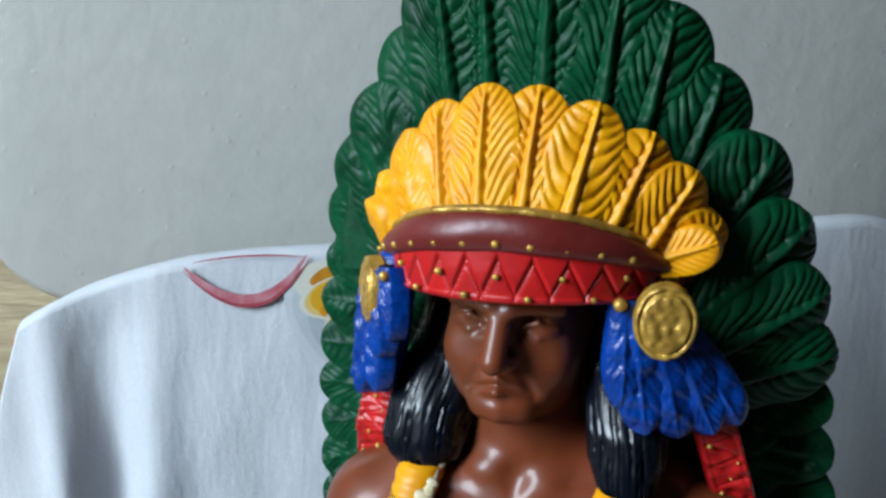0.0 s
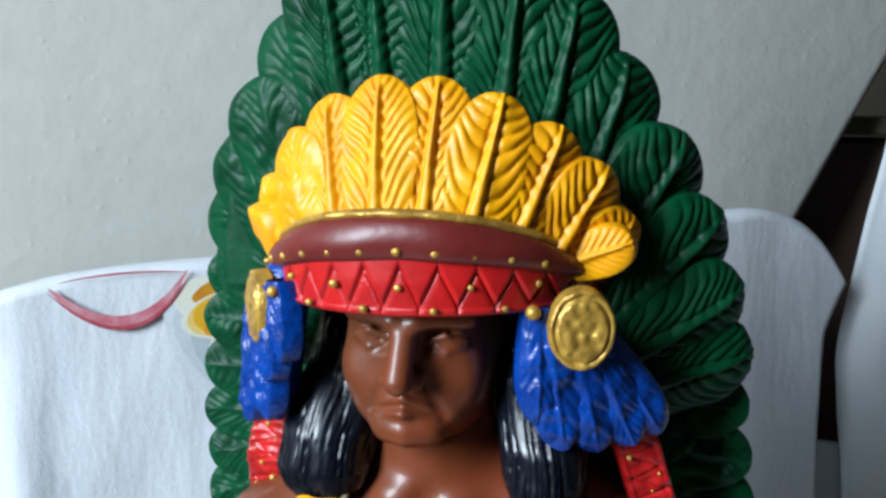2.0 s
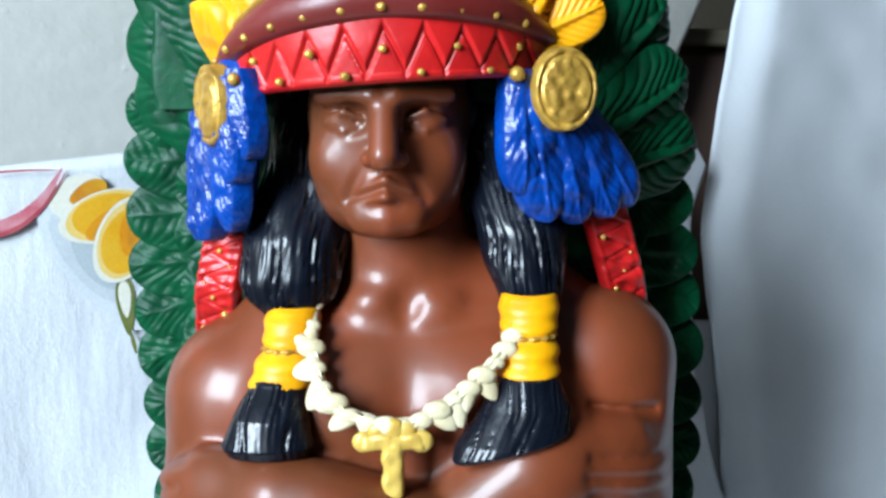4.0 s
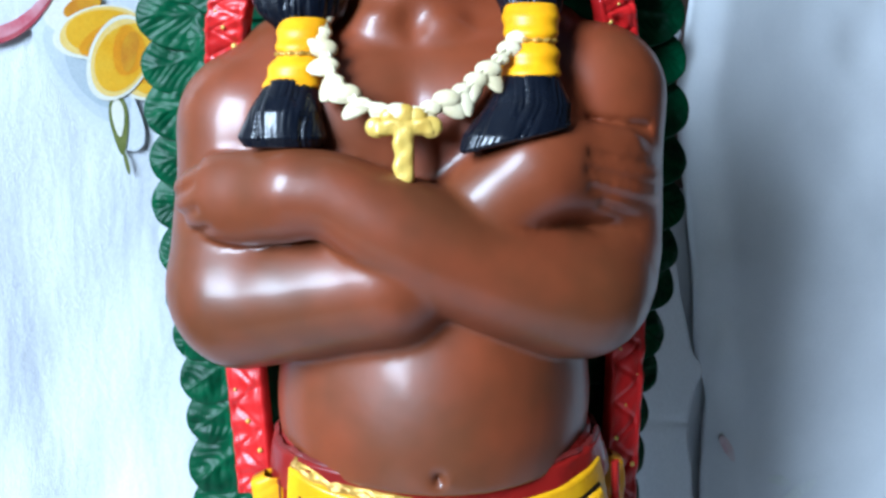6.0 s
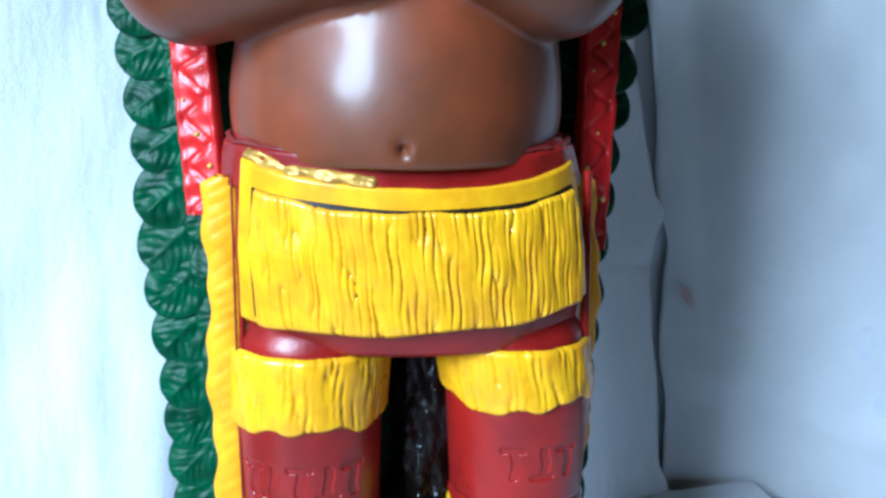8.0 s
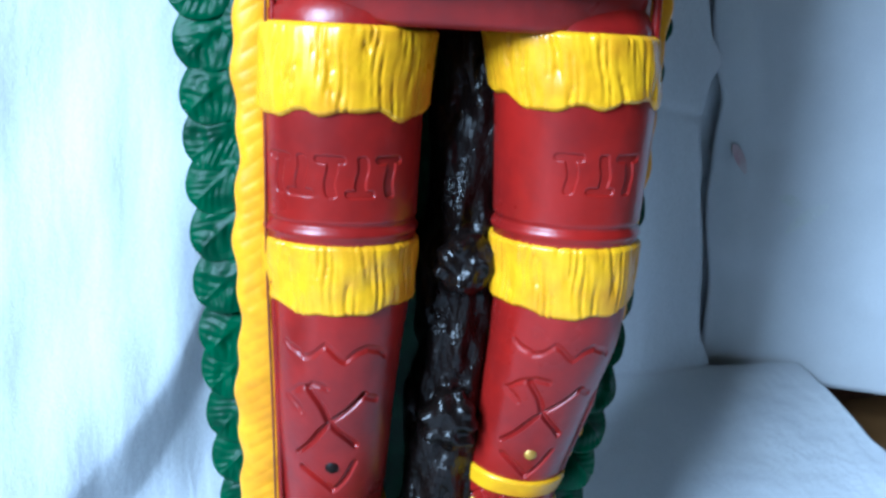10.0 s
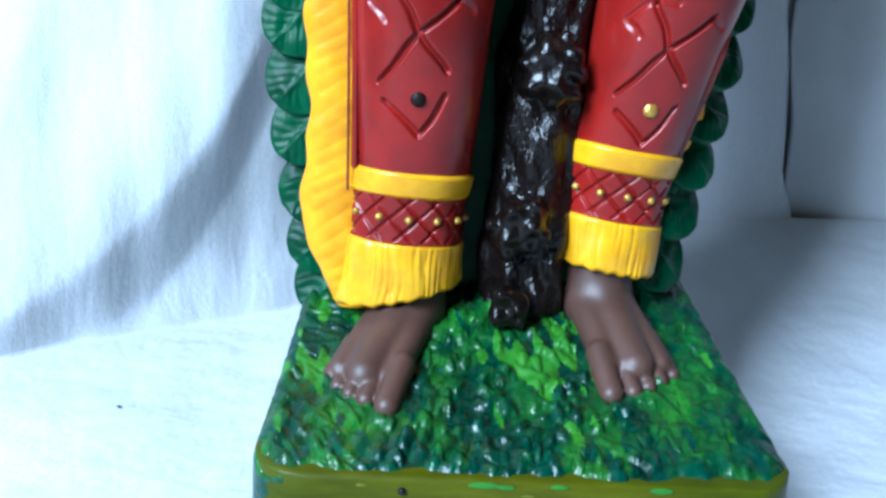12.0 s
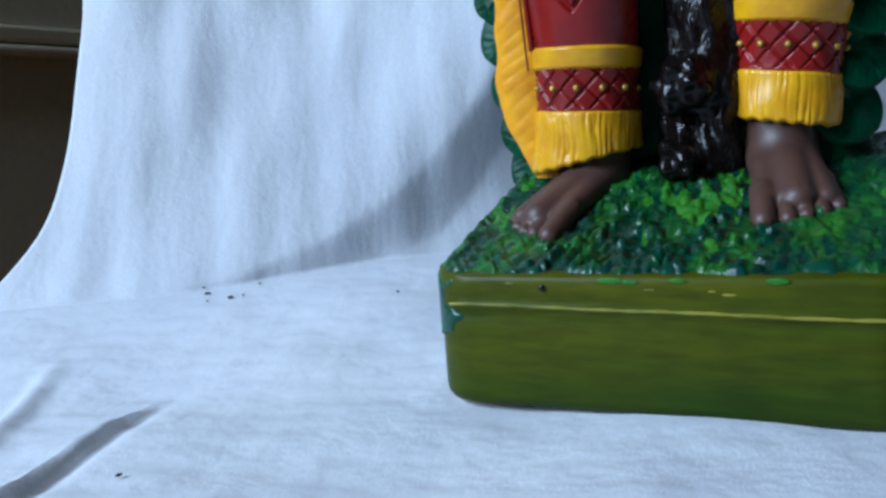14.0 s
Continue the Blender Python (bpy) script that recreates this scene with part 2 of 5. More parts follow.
def drape_f(u, z):
    """How far the hanging cloth stands out of its plane."""
    below = np.clip(1 - z / 250, 0, 1) ** 1.9
    out = crease_f(u) * below + 14 * step(-60, -330, u) * step(0, 200, z)
    d = z - swag_z(np.minimum(u, -40))
    reach = np.clip(0.6 * swag_z(np.minimum(u, -40)), 8, 38)
    roll = np.where(d > 0, np.exp(-(d / 95) ** 2), np.clip(1 - (-d / reach) ** 1.3, 0, 1) ** 1.25)
    out = out + (10 - 5 * step(-160, -270, u)) * roll * step(-70, -125, u)
    folds = 4.0 * waves(u, z * 0.3, 11, 6, 0.002, 0.009) + 0.8 * waves(u, z * 0.5, 12, 8, 0.008, 0.03)
    folds = folds + 9 * np.exp(-((u + 292 + 0.1 * (z - 400)) / 12) ** 2) * step(200, 330, z) - 11 * np.exp(-((u + 265) / 15) ** 2) * step(230, 330, z) * step(430, 400, z) + 5 * np.exp(-((u + 240) / 12) ** 2) * step(230, 330, z)
    fine = 0.9 * waves(u, z * 0.25, 14, 10, 0.025, 0.06) * step(330, 150, z) * step(-60, -120, u)
    side = -10 * step(60, 160, u) * step(150, 420, z) - 6 * step(70, 190, u) * step(330, 430, z)
    crease = -1.6 * np.exp(-((z - 205 + 0.15 * (u - 150)) / 3) ** 2) * step(120, 185, u)
    return out + folds * (0.4 + 0.6 * step(430, 300, z)) * step(20, 90, z) + fine + side + crease + 10 * step(20, 120, z)


def top_z(u):
    return smooth_line(u, [-330, -316, -306, -296, -276, -252, -228, -195, -160, 72, 92, 112, 130, 142, 152, 160, 168, 176], [380, 399, 407, 413, 424, 433, 440, 445, 448, 468, 471.5, 473, 470, 465, 457, 448, 436, 422], 10)


def left_u(z):
    return smooth_line(z, [0, 15, 24, 32, 53, 78, 113, 145, 220, 306, 400, 450], [-348, -336, -330, -324, -319, -315, -313.5, -312, -320, -330, -318, -300], 14)


def right_u(z):
    return smooth_line(z, [0, 30, 57, 99, 127, 145, 160, 185, 200, 212, 218, 226, 243, 256, 273, 290, 321, 386, 434, 470], [204, 190, 186, 183, 177.5, 177, 173.5, 174, 177, 184, 184, 175, 171, 166, 161.5, 155, 154, 156, 168, 176], 5)


def main_cloth():
    s = np.linspace(0, 1, 300)[None, :]
    rows = []
    for v in np.linspace(0, 1, 14):              # folded back over the top
        u = left_u(430) + (right_u(430) - left_u(430)) * s
        rows.append(back(u, drape_f(u, top_z(u)) - 26 * (1 - v), top_z(u) + 5 * np.sin(np.pi / 2 * v) - 5 * v ** 6))
    for v in np.linspace(0.005, 1, 200):         # hanging
        zc = 430 * (1 - v)
        u = left_u(zc) + (right_u(zc) - left_u(zc)) * s
        base = seat_z(u, crease_f(u))
        z = top_z(u) + (base - top_z(u)) * v
        rows.append(back(u, drape_f(u, z), z))
    edge = drape_f(u, seat_z(u, crease_f(u)))
    for v in np.linspace(0.01, 1, 170) ** 1.2:   # lying
        f = edge + (560 - edge) * v
        uu = np.where(u < 0, u * (1 + 0.05 * step(0.1, 0.5, v)), u + (66 * step(0, 0.02, v) + 200 * step(0.12, 0.5, v)) * step(90, 190, u))
        ridge = uu + 231 + 0.12 * (f - 196)
        fold = (3.4 * np.exp(-(ridge / 2.4) ** 2) - 1.6 * np.exp(-((ridge - 4) / 3) ** 2)) * step(188, 232, f) * step(520, 400, f)
        fold = fold + 2.5 * np.exp(-((uu + 272 - 0.2 * (f - 210)) / 4) ** 2) * step(150, 200, f)
        soft = 0.8 * waves(uu, f, 21, 8, 0.006, 0.022) + 0.24 * waves(uu * 0.6, f, 22, 12, 0.03, 0.1)
        rows.append(back(uu, f, seat_z(uu, f) + fold + soft * step(0.0, 0.08, v)))
    pts = np.concatenate([r.reshape(1, -1, 3) for r in rows])
    ob = grid_mesh("backdrop_cloth", pts, CLOTH, thickness=1.2)
    return tagged(ob, "white cotton cloth draped behind and under the statue", "cloth")


def hang_left(z):
    return smooth_line(z, [100, 131, 158, 176, 212, 223, 252, 290, 350, 392, 408, 434, 470, 502, 553, 640], [206, 198.5, 196.5, 197, 197.5, 192, 183, 180, 175, 170, 172, 177, 183, 190, 202, 224], 8)


def hang_f(u, z):
    """How far the second cloth stands forward: it turns to the room below and away above."""
    left = hang_left(z)
    s = (u - left) / (640 - left)
    f = np.interp(z, [100, 180, 213, 300, 420, 640], [2, 0, 3, 4, -10, -22]) + (30 + 130 * step(480, 220, z)) * s ** 2 + 34 * step(240, 60, z) * step(0.02, 0.4, s)
    fold = z - 125 + 0.42 * (u - 205)
    f = f + 3.0 * step(-14, 4, fold) * step(0.0, 0.06, s) * step(0.45, 0.2, s) - 50 * s * step(400, 520, z)
    return f + 1.5 * waves(u, z, 31, 7, 0.002, 0.006) * step(0, 0.15, s) + 0.6 * waves(u, z, 32, 8, 0.010, 0.025) - 6 * step(0.06, 0.0, s)


def side_cloth():
    """A second cloth hanging beside the first, with a lower layer under it."""
    v = np.linspace(0, 1, 160)[:, None]
    s = np.linspace(0, 1, 120)[None, :]
    ztop = 640 + 0 * s
    zbot = smooth_line(s, [0, 0.1, 0.25, 0.6, 1], [36, 31, 24, 8, -20], 0.02)
    z = ztop + (zbot - ztop) * v
    left = hang_left(z)
    u = left + (640 - left) * s
    ob = grid_mesh("hanging_cloth", back(u, hang_f(u, z), z), PLAIN_CLOTH, thickness=1.2)
    tagged(ob, "white cotton cloth with faded painted flowers, hanging", "cloth")
    z = 345 + (np.interp(s, [0, 0.35, 0.7, 1], [40, 24, 12, -30]) - 345) * v
    u = 150 + (600 - 150) * s + 4 * np.sin(v * 5)
    f = np.minimum(hang_f(np.maximum(u, 200), np.maximum(z, 60)) - 9, -26 + 0.5 * (u - 150)) + 2 * waves(u, z, 33, 6, 0.004, 0.02) * step(0.15, 0.4, s)
    ob = grid_mesh("under_cloth", back(u, f, z), PLAIN_CLOTH, thickness=1.2)
    tagged(ob, "pale cloth hanging under another cloth", "cloth")


def panel():
    """A cream enamelled door with rounded corners, leaning back of the cloth."""
    f, thick, r = -46.0, 26.0, 62.0
    outline = []
    for k in range(13):
        a = math.pi * (1 + 0.5 * k / 12)
        outline.append((-364 + r + r * math.cos(a), 401 + r + r * math.sin(a)))
    for k in range(17):
        a = math.pi * (1.5 + 0.32 * k / 16)
        outline.append((97 + 55 * math.cos(a), 402 + 55 + 55 * math.sin(a)))
    outline += [(349, 870), (362, 900), (-364, 900)]
    bm = bmesh.new()
    front = [bm.verts.new(Vector(back(np.float64(u), np.float64(f), np.float64(z))) * 0.001) for u, z in outline]
    face = bm.faces.new(front)
    made = bmesh.ops.extrude_face_region(bm, geom=[face])
    for e in made["geom"]:
        if isinstance(e, bmesh.types.BMVert):
            e.co += Vector((-SA, CA, 0)) * thick * 0.001
    bmesh.ops.recalc_face_normals(bm, faces=bm.faces)
    bmesh.ops.bevel(bm, geom=list(face.edges), offset=0.006, segments=4, affect="EDGES", profile=0.5)
    for u in range(-120, 360, 12):               # it curves away at one side
        bmesh.ops.bisect_plane(bm, geom=list(bm.verts) + list(bm.edges) + list(bm.faces), plane_co=Vector(back(np.float64(u), np.float64(0), np.float64(0))) * 0.001, plane_no=Vector((CA, SA, 0)))
    for v in bm.verts:
        u = v.co.x * CA + (v.co.y - 0.2) * SA
        away = 0.34 * max(0.0, u + 0.12) ** 2
        v.co += Vector((-SA, CA, 0)) * away + Vector((CA, SA, 0)) * away * (u + 0.12) / 0.456
    for q in bm.faces:
        q.smooth = True
    ob = part("enamel_panel", bm, PANEL)
    tagged(ob, "cream enamelled panel with rounded corners and small dents", "panel")


def bench():
    rot = pose(0, 0.2, 0, 0, 0, math.degrees(ANGLE))
    ob = tagged(new("bench"), "brown wooden bench under white cloths", "bench")
    top = block("seat", (-0.52, -0.62, -0.038), (0.75, 0.02, -0.009), TABLE, 0.004, ob)
    for x in (-0.48, 0.68):
        for y in (-0.58, -0.05):
            block("leg", (x, y, -0.75), (x + 0.05, y + 0.05, -0.040), TABLE, 0.004, ob)
    block("backrest", (-0.24, 0.014, -0.03), (0.14, 0.026, 0.40), TABLE, 0.004, ob, "plain board")
    ob.matrix_basis = rot
    post = block("dark_board", (-0.1, 0.12, -0.74), (0.9, 0.15, 0.51), WOOD, 0.004)
    post.matrix_basis = rot
    tagged(post, "dark brown wooden board behind the cloths", "board")
    # the ledge takes the wall paint that was darkened against bounce
    cap = block("pale_ledge", (-0.1, 0.105, 0.512), (0.9, 0.16, 0.524), DARKENED_WALL, 0.003)
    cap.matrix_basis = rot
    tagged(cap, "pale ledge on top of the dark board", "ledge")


def far_board():
    """A beige board with an orange spot, behind the cloth and the panel."""
    ob = block("beige_board", (-0.55, 0.085, 0.255), (-0.29, 0.1, 0.6), BOARD, 0.004)
    ob.matrix_basis = pose(0, 0.2, 0, 0, 0, math.degrees(ANGLE))
    bm = bmesh.new()
    bmesh.ops.create_cone(bm, cap_ends=True, segments=32, radius1=0.0065, radius2=0.006, depth=0.002)
    spot = part("spot", bm, SPOT, ob, "round orange spot")
    spot.matrix_basis = pose(-0.3565, 0.0845, 0.3635, 90, 0, 0)
    tagged(ob, "beige woven board with a round orange spot", "board")


BOARD = material("beige_woven_board", (0.5, 0.4, 0.24), 0.7, other=(0.34, 0.26, 0.15), scale=40, stretch=(0.4, 1, 3), bump=0.6, bump_scale=150, bump_size=0.002)
SPOT = material("orange_spot_paint", (0.65, 0.2, 0.03), 0.5, scale=60)
far_board()
main_cloth()
side_cloth()
panel()
bench()


# ---- the statue: one mesh, in millimetres ----
class Clay:
    """Gathers shapes of several paints into one mesh."""

    def __init__(self):
        self.verts, self.quads, self.tris, self.qm, self.tm, self.paints, self.n = [], [], [], [], [], [], 0

    def add(self, verts, faces, paint):
        verts, faces = np.asarray(verts, float).reshape(-1, 3), np.asarray(faces, np.int64)
        if paint not in self.paints:
            self.paints.append(paint)
        k = self.paints.index(paint)
        (self.quads if faces.shape[1] == 4 else self.tris).append(faces + self.n)
        (self.qm if faces.shape[1] == 4 else self.tm).append(np.full(len(faces), k))
        self.verts.append(verts)
        self.n += len(verts)

    def sheet(self, pts, paint, wrap=False, flip=False):
        rows, cols = pts.shape[:2]
        idx = np.arange(rows * cols).reshape(rows, cols)
        if wrap:
            idx = np.concatenate([idx, idx[:, :1]], 1)
        q = np.stack([idx[:-1, :-1], idx[:-1, 1:], idx[1:, 1:], idx[1:, :-1]], -1).reshape(-1, 4)
        self.add(pts, q[:, ::-1] if flip else q, paint)

    def make(self, name):
        verts = np.concatenate(self.verts) * 0.001
        quads = np.concatenate(self.quads)
        tris = np.concatenate(self.tris) if self.tris else np.zeros((0, 3), np.int64)
        mats = np.concatenate(self.qm + self.tm)
        mesh = bpy.data.meshes.new(name)
        mesh.vertices.add(len(verts))
        mesh.vertices.foreach_set("co", verts.ravel())
        mesh.loops.add(quads.size + tris.size)
        mesh.loops.foreach_set("vertex_index", np.concatenate([quads.ravel(), tris.ravel()]))
        count = len(quads) + len(tris)
        mesh.polygons.add(count)
        starts = np.concatenate([np.arange(len(quads)) * 4, quads.size + np.arange(len(tris)) * 3])
        mesh.polygons.foreach_set("loop_start", starts)
        for paint in self.paints:
            mesh.materials.append(paint)
        mesh.polygons.foreach_set("material_index", mats)
        mesh.polygons.foreach_set("use_smooth", np.ones(count, bool))
        mesh.update(calc_edges=True)
        mesh.validate()
        return new(name, mesh)


clay = Clay()


# solid forms by distance fields
def ball(p, c, r, turn=None):
    d = [p[i] - c[i] for i in range(3)]
    if turn is not None:
        m = np.array(Euler([radians(a) for a in turn]).to_matrix()).T
        d = [m[i, 0] * d[0] + m[i, 1] * d[1] + m[i, 2] * d[2] for i in range(3)]
    r = (r, r, r) if np.isscalar(r) else r
    k0 = np.sqrt(sum((d[i] / r[i]) ** 2 for i in range(3)))
    k1 = np.sqrt(sum((d[i] / r[i] ** 2) ** 2 for i in range(3))) + 1e-9
    return k0 * (k0 - 1) / k1


def limb(p, a, b, ra, rb):
    a, b = np.array(a, float), np.array(b, float)
    ab = b - a
    h = np.clip(sum((p[i] - a[i]) * ab[i] for i in range(3)) / (ab @ ab), 0, 1)
    return np.sqrt(sum((p[i] - a[i] - h * ab[i]) ** 2 for i in range(3))) - (ra + (rb - ra) * h)


def brick_form(p, c, half, r):
    q = [np.abs(p[i] - c[i]) - (half[i] - r) for i in range(3)]
    return np.sqrt(sum(np.maximum(v, 0) ** 2 for v in q)) + np.minimum(np.maximum(np.maximum(q[0], q[1]), q[2]), 0) - r


def melt(a, b, k):
    h = np.clip(0.5 + 0.5 * (b - a) / k, 0, 1)
    return b + (a - b) * h - k * h * (1 - h)


def carve(a, b, k):
    return -melt(-a, b, k)


def groove(p, a, b, r, depth):
    """A soft cut along a line, to be added to a field."""
    return depth * np.exp(-(np.maximum(limb(p, a, b, 0, 0), 0) / r) ** 2)


def score(p, a, b, r, depth):
    """A cut seen from the front, whatever the depth of the surface: a and b are (x, z)."""
    dx, dz = b[0] - a[0], b[1] - a[1]
    h = np.clip(((p[0] - a[0]) * dx + (p[2] - a[1]) * dz) / (dx * dx + dz * dz), 0, 1)
    dist = np.hypot(p[0] - a[0] - h * dx, p[2] - a[1] - h * dz)
    return depth * np.exp(-(dist / r) ** 2) * step(10, -4, p[1])


def solid(field, lo, hi, h, paint, smooth=0, pick=None):
    """Turns a distance field into a skin of quads by surface nets."""
    axes = [np.arange(lo[i], hi[i] + h, h, dtype=np.float32) for i in range(3)]
    p = (axes[0][:, None, None], axes[1][None, :, None], axes[2][None, None, :])
    d = np.asarray(field(p), np.float32)
    shape = np.array(d.shape) - 1
    inside = d < 0
    corner = [(i, j, k) for i in (0, 1) for j in (0, 1) for k in (0, 1)]
    cut = lambda arr, c: arr[c[0]:c[0] + shape[0], c[1]:c[1] + shape[1], c[2]:c[2] + shape[2]]
    total = sum(cut(inside, c).astype(np.int8) for c in corner)
    cell = np.argwhere((total > 0) & (total < 8))
    ids = np.full(shape, -1, np.int64)
    ids[tuple(cell.T)] = np.arange(len(cell))
    acc, num = np.zeros((len(cell), 3)), np.zeros(len(cell))
    for a in corner:
        for axis in range(3):
            if a[axis]:
                continue
            b = list(a)
            b[axis] = 1
            da = d[tuple((cell + a).T)]
            db = d[tuple((cell + b).T)]
            hit = (da < 0) != (db < 0)
            t = np.where(hit, da / np.where(hit, da - db, 1), 0)
            at = np.array(a, float)[None, :].repeat(len(cell), 0)
            at[:, axis] += t
            acc += at * hit[:, None]
            num += hit
    verts = (cell + acc / num[:, None]) * h + np.array(lo)
    faces = []
    for axis in range(3):
        o1, o2 = (axis + 1) % 3, (axis + 2) % 3
        s0, s1 = [slice(1, -1)] * 3, [slice(1, -1)] * 3
        s0[axis], s1[axis] = slice(0, -1), slice(1, None)
        e0, e1 = inside[tuple(s0)], inside[tuple(s1)]
        base = np.argwhere(e0 != e1)
        grid = base + 1
        grid[:, axis] -= 1
        flip = e0[tuple(base.T)]
        q = []
        for i, j in ((0, 0), (1, 0), (1, 1), (0, 1)):
            g = grid.copy()
            g[:, o1] -= i
            g[:, o2] -= j
            q.append(ids[tuple(g.T)])
        q = np.stack(q, -1)
        q[~flip] = q[~flip][:, ::-1]
        faces.append(q)
    faces = np.concatenate(faces)
    faces = faces[(faces >= 0).all(1)]
    if smooth:
        a = faces.ravel()
        b = np.roll(faces, -1, axis=1).ravel()
        ends, others = np.concatenate([a, b]), np.concatenate([b, a])
        count = np.maximum(np.bincount(ends, minlength=len(verts)), 1)
        for _ in range(smooth):
            mean = np.stack([np.bincount(ends, weights=verts[others, i], minlength=len(verts)) for i in range(3)], -1) / count[:, None]
            verts = verts + 0.5 * (mean - verts)
    if pick is None:
        return clay.add(verts, faces, paint)
    kind = pick(verts[faces].mean(1))
    for k, tone in enumerate(paint):
        keep = faces[kind == k]
        used, index = np.unique(keep, return_inverse=True)
        clay.add(verts[used], index.reshape(-1, 4), tone)


def bead(c, r, paint, squash=(1, 1, 1)):
    th = np.linspace(0, math.tau, 14, endpoint=False)[None, :]
    ph = np.linspace(0.02, math.pi - 0.02, 9)[:, None]
    pts = np.stack([c[0] + r * squash[0] * np.sin(ph) * np.cos(th), c[1] + r * squash[1] * np.sin(ph) * np.sin(th), c[2] + r * squash[2] * np.cos(ph) + 0 * th], -1)
    clay.sheet(pts, paint, wrap=True, flip=True)


def feather(base, tip, width, paint, normal=(0, -1, 0), thick=3.0, pitch=2.6, root=0.55, belly=0.68, rib=0.9, cut=0.75, droop=0.0, tip_round=0.42, bend=0.0, step_mm=0.45, slope=0.9, lump=0.0, flare=0.1, quill=0.0):
    """A moulded feather: rounded tip, raised shaft, slanted barbs, standing off its ground by its thickness."""
    base, tip, n = np.array(base, float), np.array(tip, float), np.array(normal, float)
    d = tip - base
    length = np.linalg.norm(d)
    t = d / length
    n = n - t * (n @ t)
    n /= np.linalg.norm(n)
    side = np.cross(t, n)
    rows, cols = max(20, int(length / step_mm)), max(15, int(width / 0.4)) | 1
    s = 1 - (1 - np.linspace(0, 1, rows)[:, None]) ** 1.15
    v = np.linspace(-1, 1, cols)[None, :]
    grow = root + (1 - root) * np.sin(np.clip(s / belly, 0, 1) * math.pi / 2)
    end = np.sqrt(np.clip(1 - np.clip((s - (1 - tip_round)) / tip_round, 0, 1) ** 2.4, 0, 1))
    hw = width / 2 * grow * end + 0.02
    across = v * hw
    along = s * length
    wild = np.random.RandomState(int(abs(tip[0] * 7 + tip[2] * 13)) % 9999).uniform(-1, 1, 6)
    lay = (along - np.abs(across) * (slope + 0.25 * wild[0])) / pitch + 0.35 * np.sin(along * 0.21 + 3 * wild[1]) + 0.25 * np.sin(across * 0.6 + 3 * wild[2])
    barb = np.abs(np.sin(math.pi * lay)) ** 0.6
    edge = np.clip(1 - np.abs(v) ** 4, 0, 1)
    shaft = np.exp(-(across / (width * (0.025 + flare * (1 - s) ** 1.5))) ** 2)
    high = thick * np.sqrt(np.clip(1 - 0.82 * v ** 2, 0, 1)) * (0.45 + 0.55 * end)
    high = high - cut * (1 - barb) * (1 - shaft) * edge * step(0.03, 0.12, s) + rib * shaft * step(1.0, 0.8, s) + 0 * v
    if quill:                                    # a flat shaft between two grooves
        half = width * (0.045 + quill * (1 - s))
        high = high - 0.8 * np.exp(-((np.abs(across) - half) / 0.55) ** 2) * step(1.0, 0.7, s) * step(0.0, 0.1, s)
    high = high - droop * s ** 2 + 0.3 * np.sin(along * 0.33 + 4 * wild[3]) * np.sin(across * 0.45 + 4 * wild[4])
    if lump:
        high = high + lump * waves(across, along, int(abs(tip[0] * 3 + tip[2])) % 999, 9, 0.05, 0.2) * edge
    high[:, 0] = high[:, -1] = -thick * 0.6 - droop * s[:, 0] ** 2
    high[-1, :] = -thick * 0.6 - droop
    pts = base + t * along[..., None] + side * (across + bend * np.sin(math.pi * s))[..., None] + n * high[..., None]
    clay.sheet(pts, paint, flip=True)


def tube_of(table, z):
    """Reads a table of rows (z, centre x, centre y, half width, half depth) at the heights z."""
    table = np.array(table, float)
    table = table[np.argsort(table[:, 0])]
    zz = np.linspace(table[0, 0], table[-1, 0], 200)
    out = []
    for k in range(1, 5):
        line = np.interp(zz, table[:, 0], table[:, k])
        pad = np.pad(line, 8, mode="edge")
        line = np.convolve(pad, np.hanning(19)[1:-1] / np.hanning(19).sum(), mode="same")[8:-8]
        out.append(np.interp(z, zz, line))
    return out


def wrap(table, z_low, z_high, paint, off=0.0, relief=None, rows=60, cols=200, span=(-math.pi, math.pi), power=2.0, ends=1.2):
    """A sleeve round a limb between two heights (numbers or functions of the angle), with relief(arc, z, v)."""
    closed = span[1] - span[0] > 6.2
    th = np.linspace(span[0], span[1], cols, endpoint=not closed)[None, :]
    lo = z_low(th) if callable(z_low) else z_low + 0 * th
    hi = z_high(th) if callable(z_high) else z_high + 0 * th
    v = np.linspace(0, 1, rows)[:, None]
    z = lo + (hi - lo) * v
    cx, cy, rx, ry = tube_of(table, z)
    grow = off + (relief(th * rx, z, v) if relief else 0.0) + 0 * z
    curl = np.minimum(v, 1 - v) * (hi - lo)
    grow = grow - ends * np.clip(1 - curl / 1.2, 0, 1) ** 2
    if not closed:
        gap = np.minimum(th - span[0], span[1] - th) * rx
        grow = grow - ends * np.clip(1 - gap / 1.2, 0, 1) ** 2
    sn, cs = np.sin(th), np.cos(th)
    e = 2.0 / power
    x = cx + (rx + grow) * np.sign(sn) * np.abs(sn) ** e
    y = cy - (ry + grow) * np.sign(cs) * np.abs(cs) ** e
    clay.sheet(np.stack([x, y, z], -1), paint, wrap=closed)
    return x, y, z


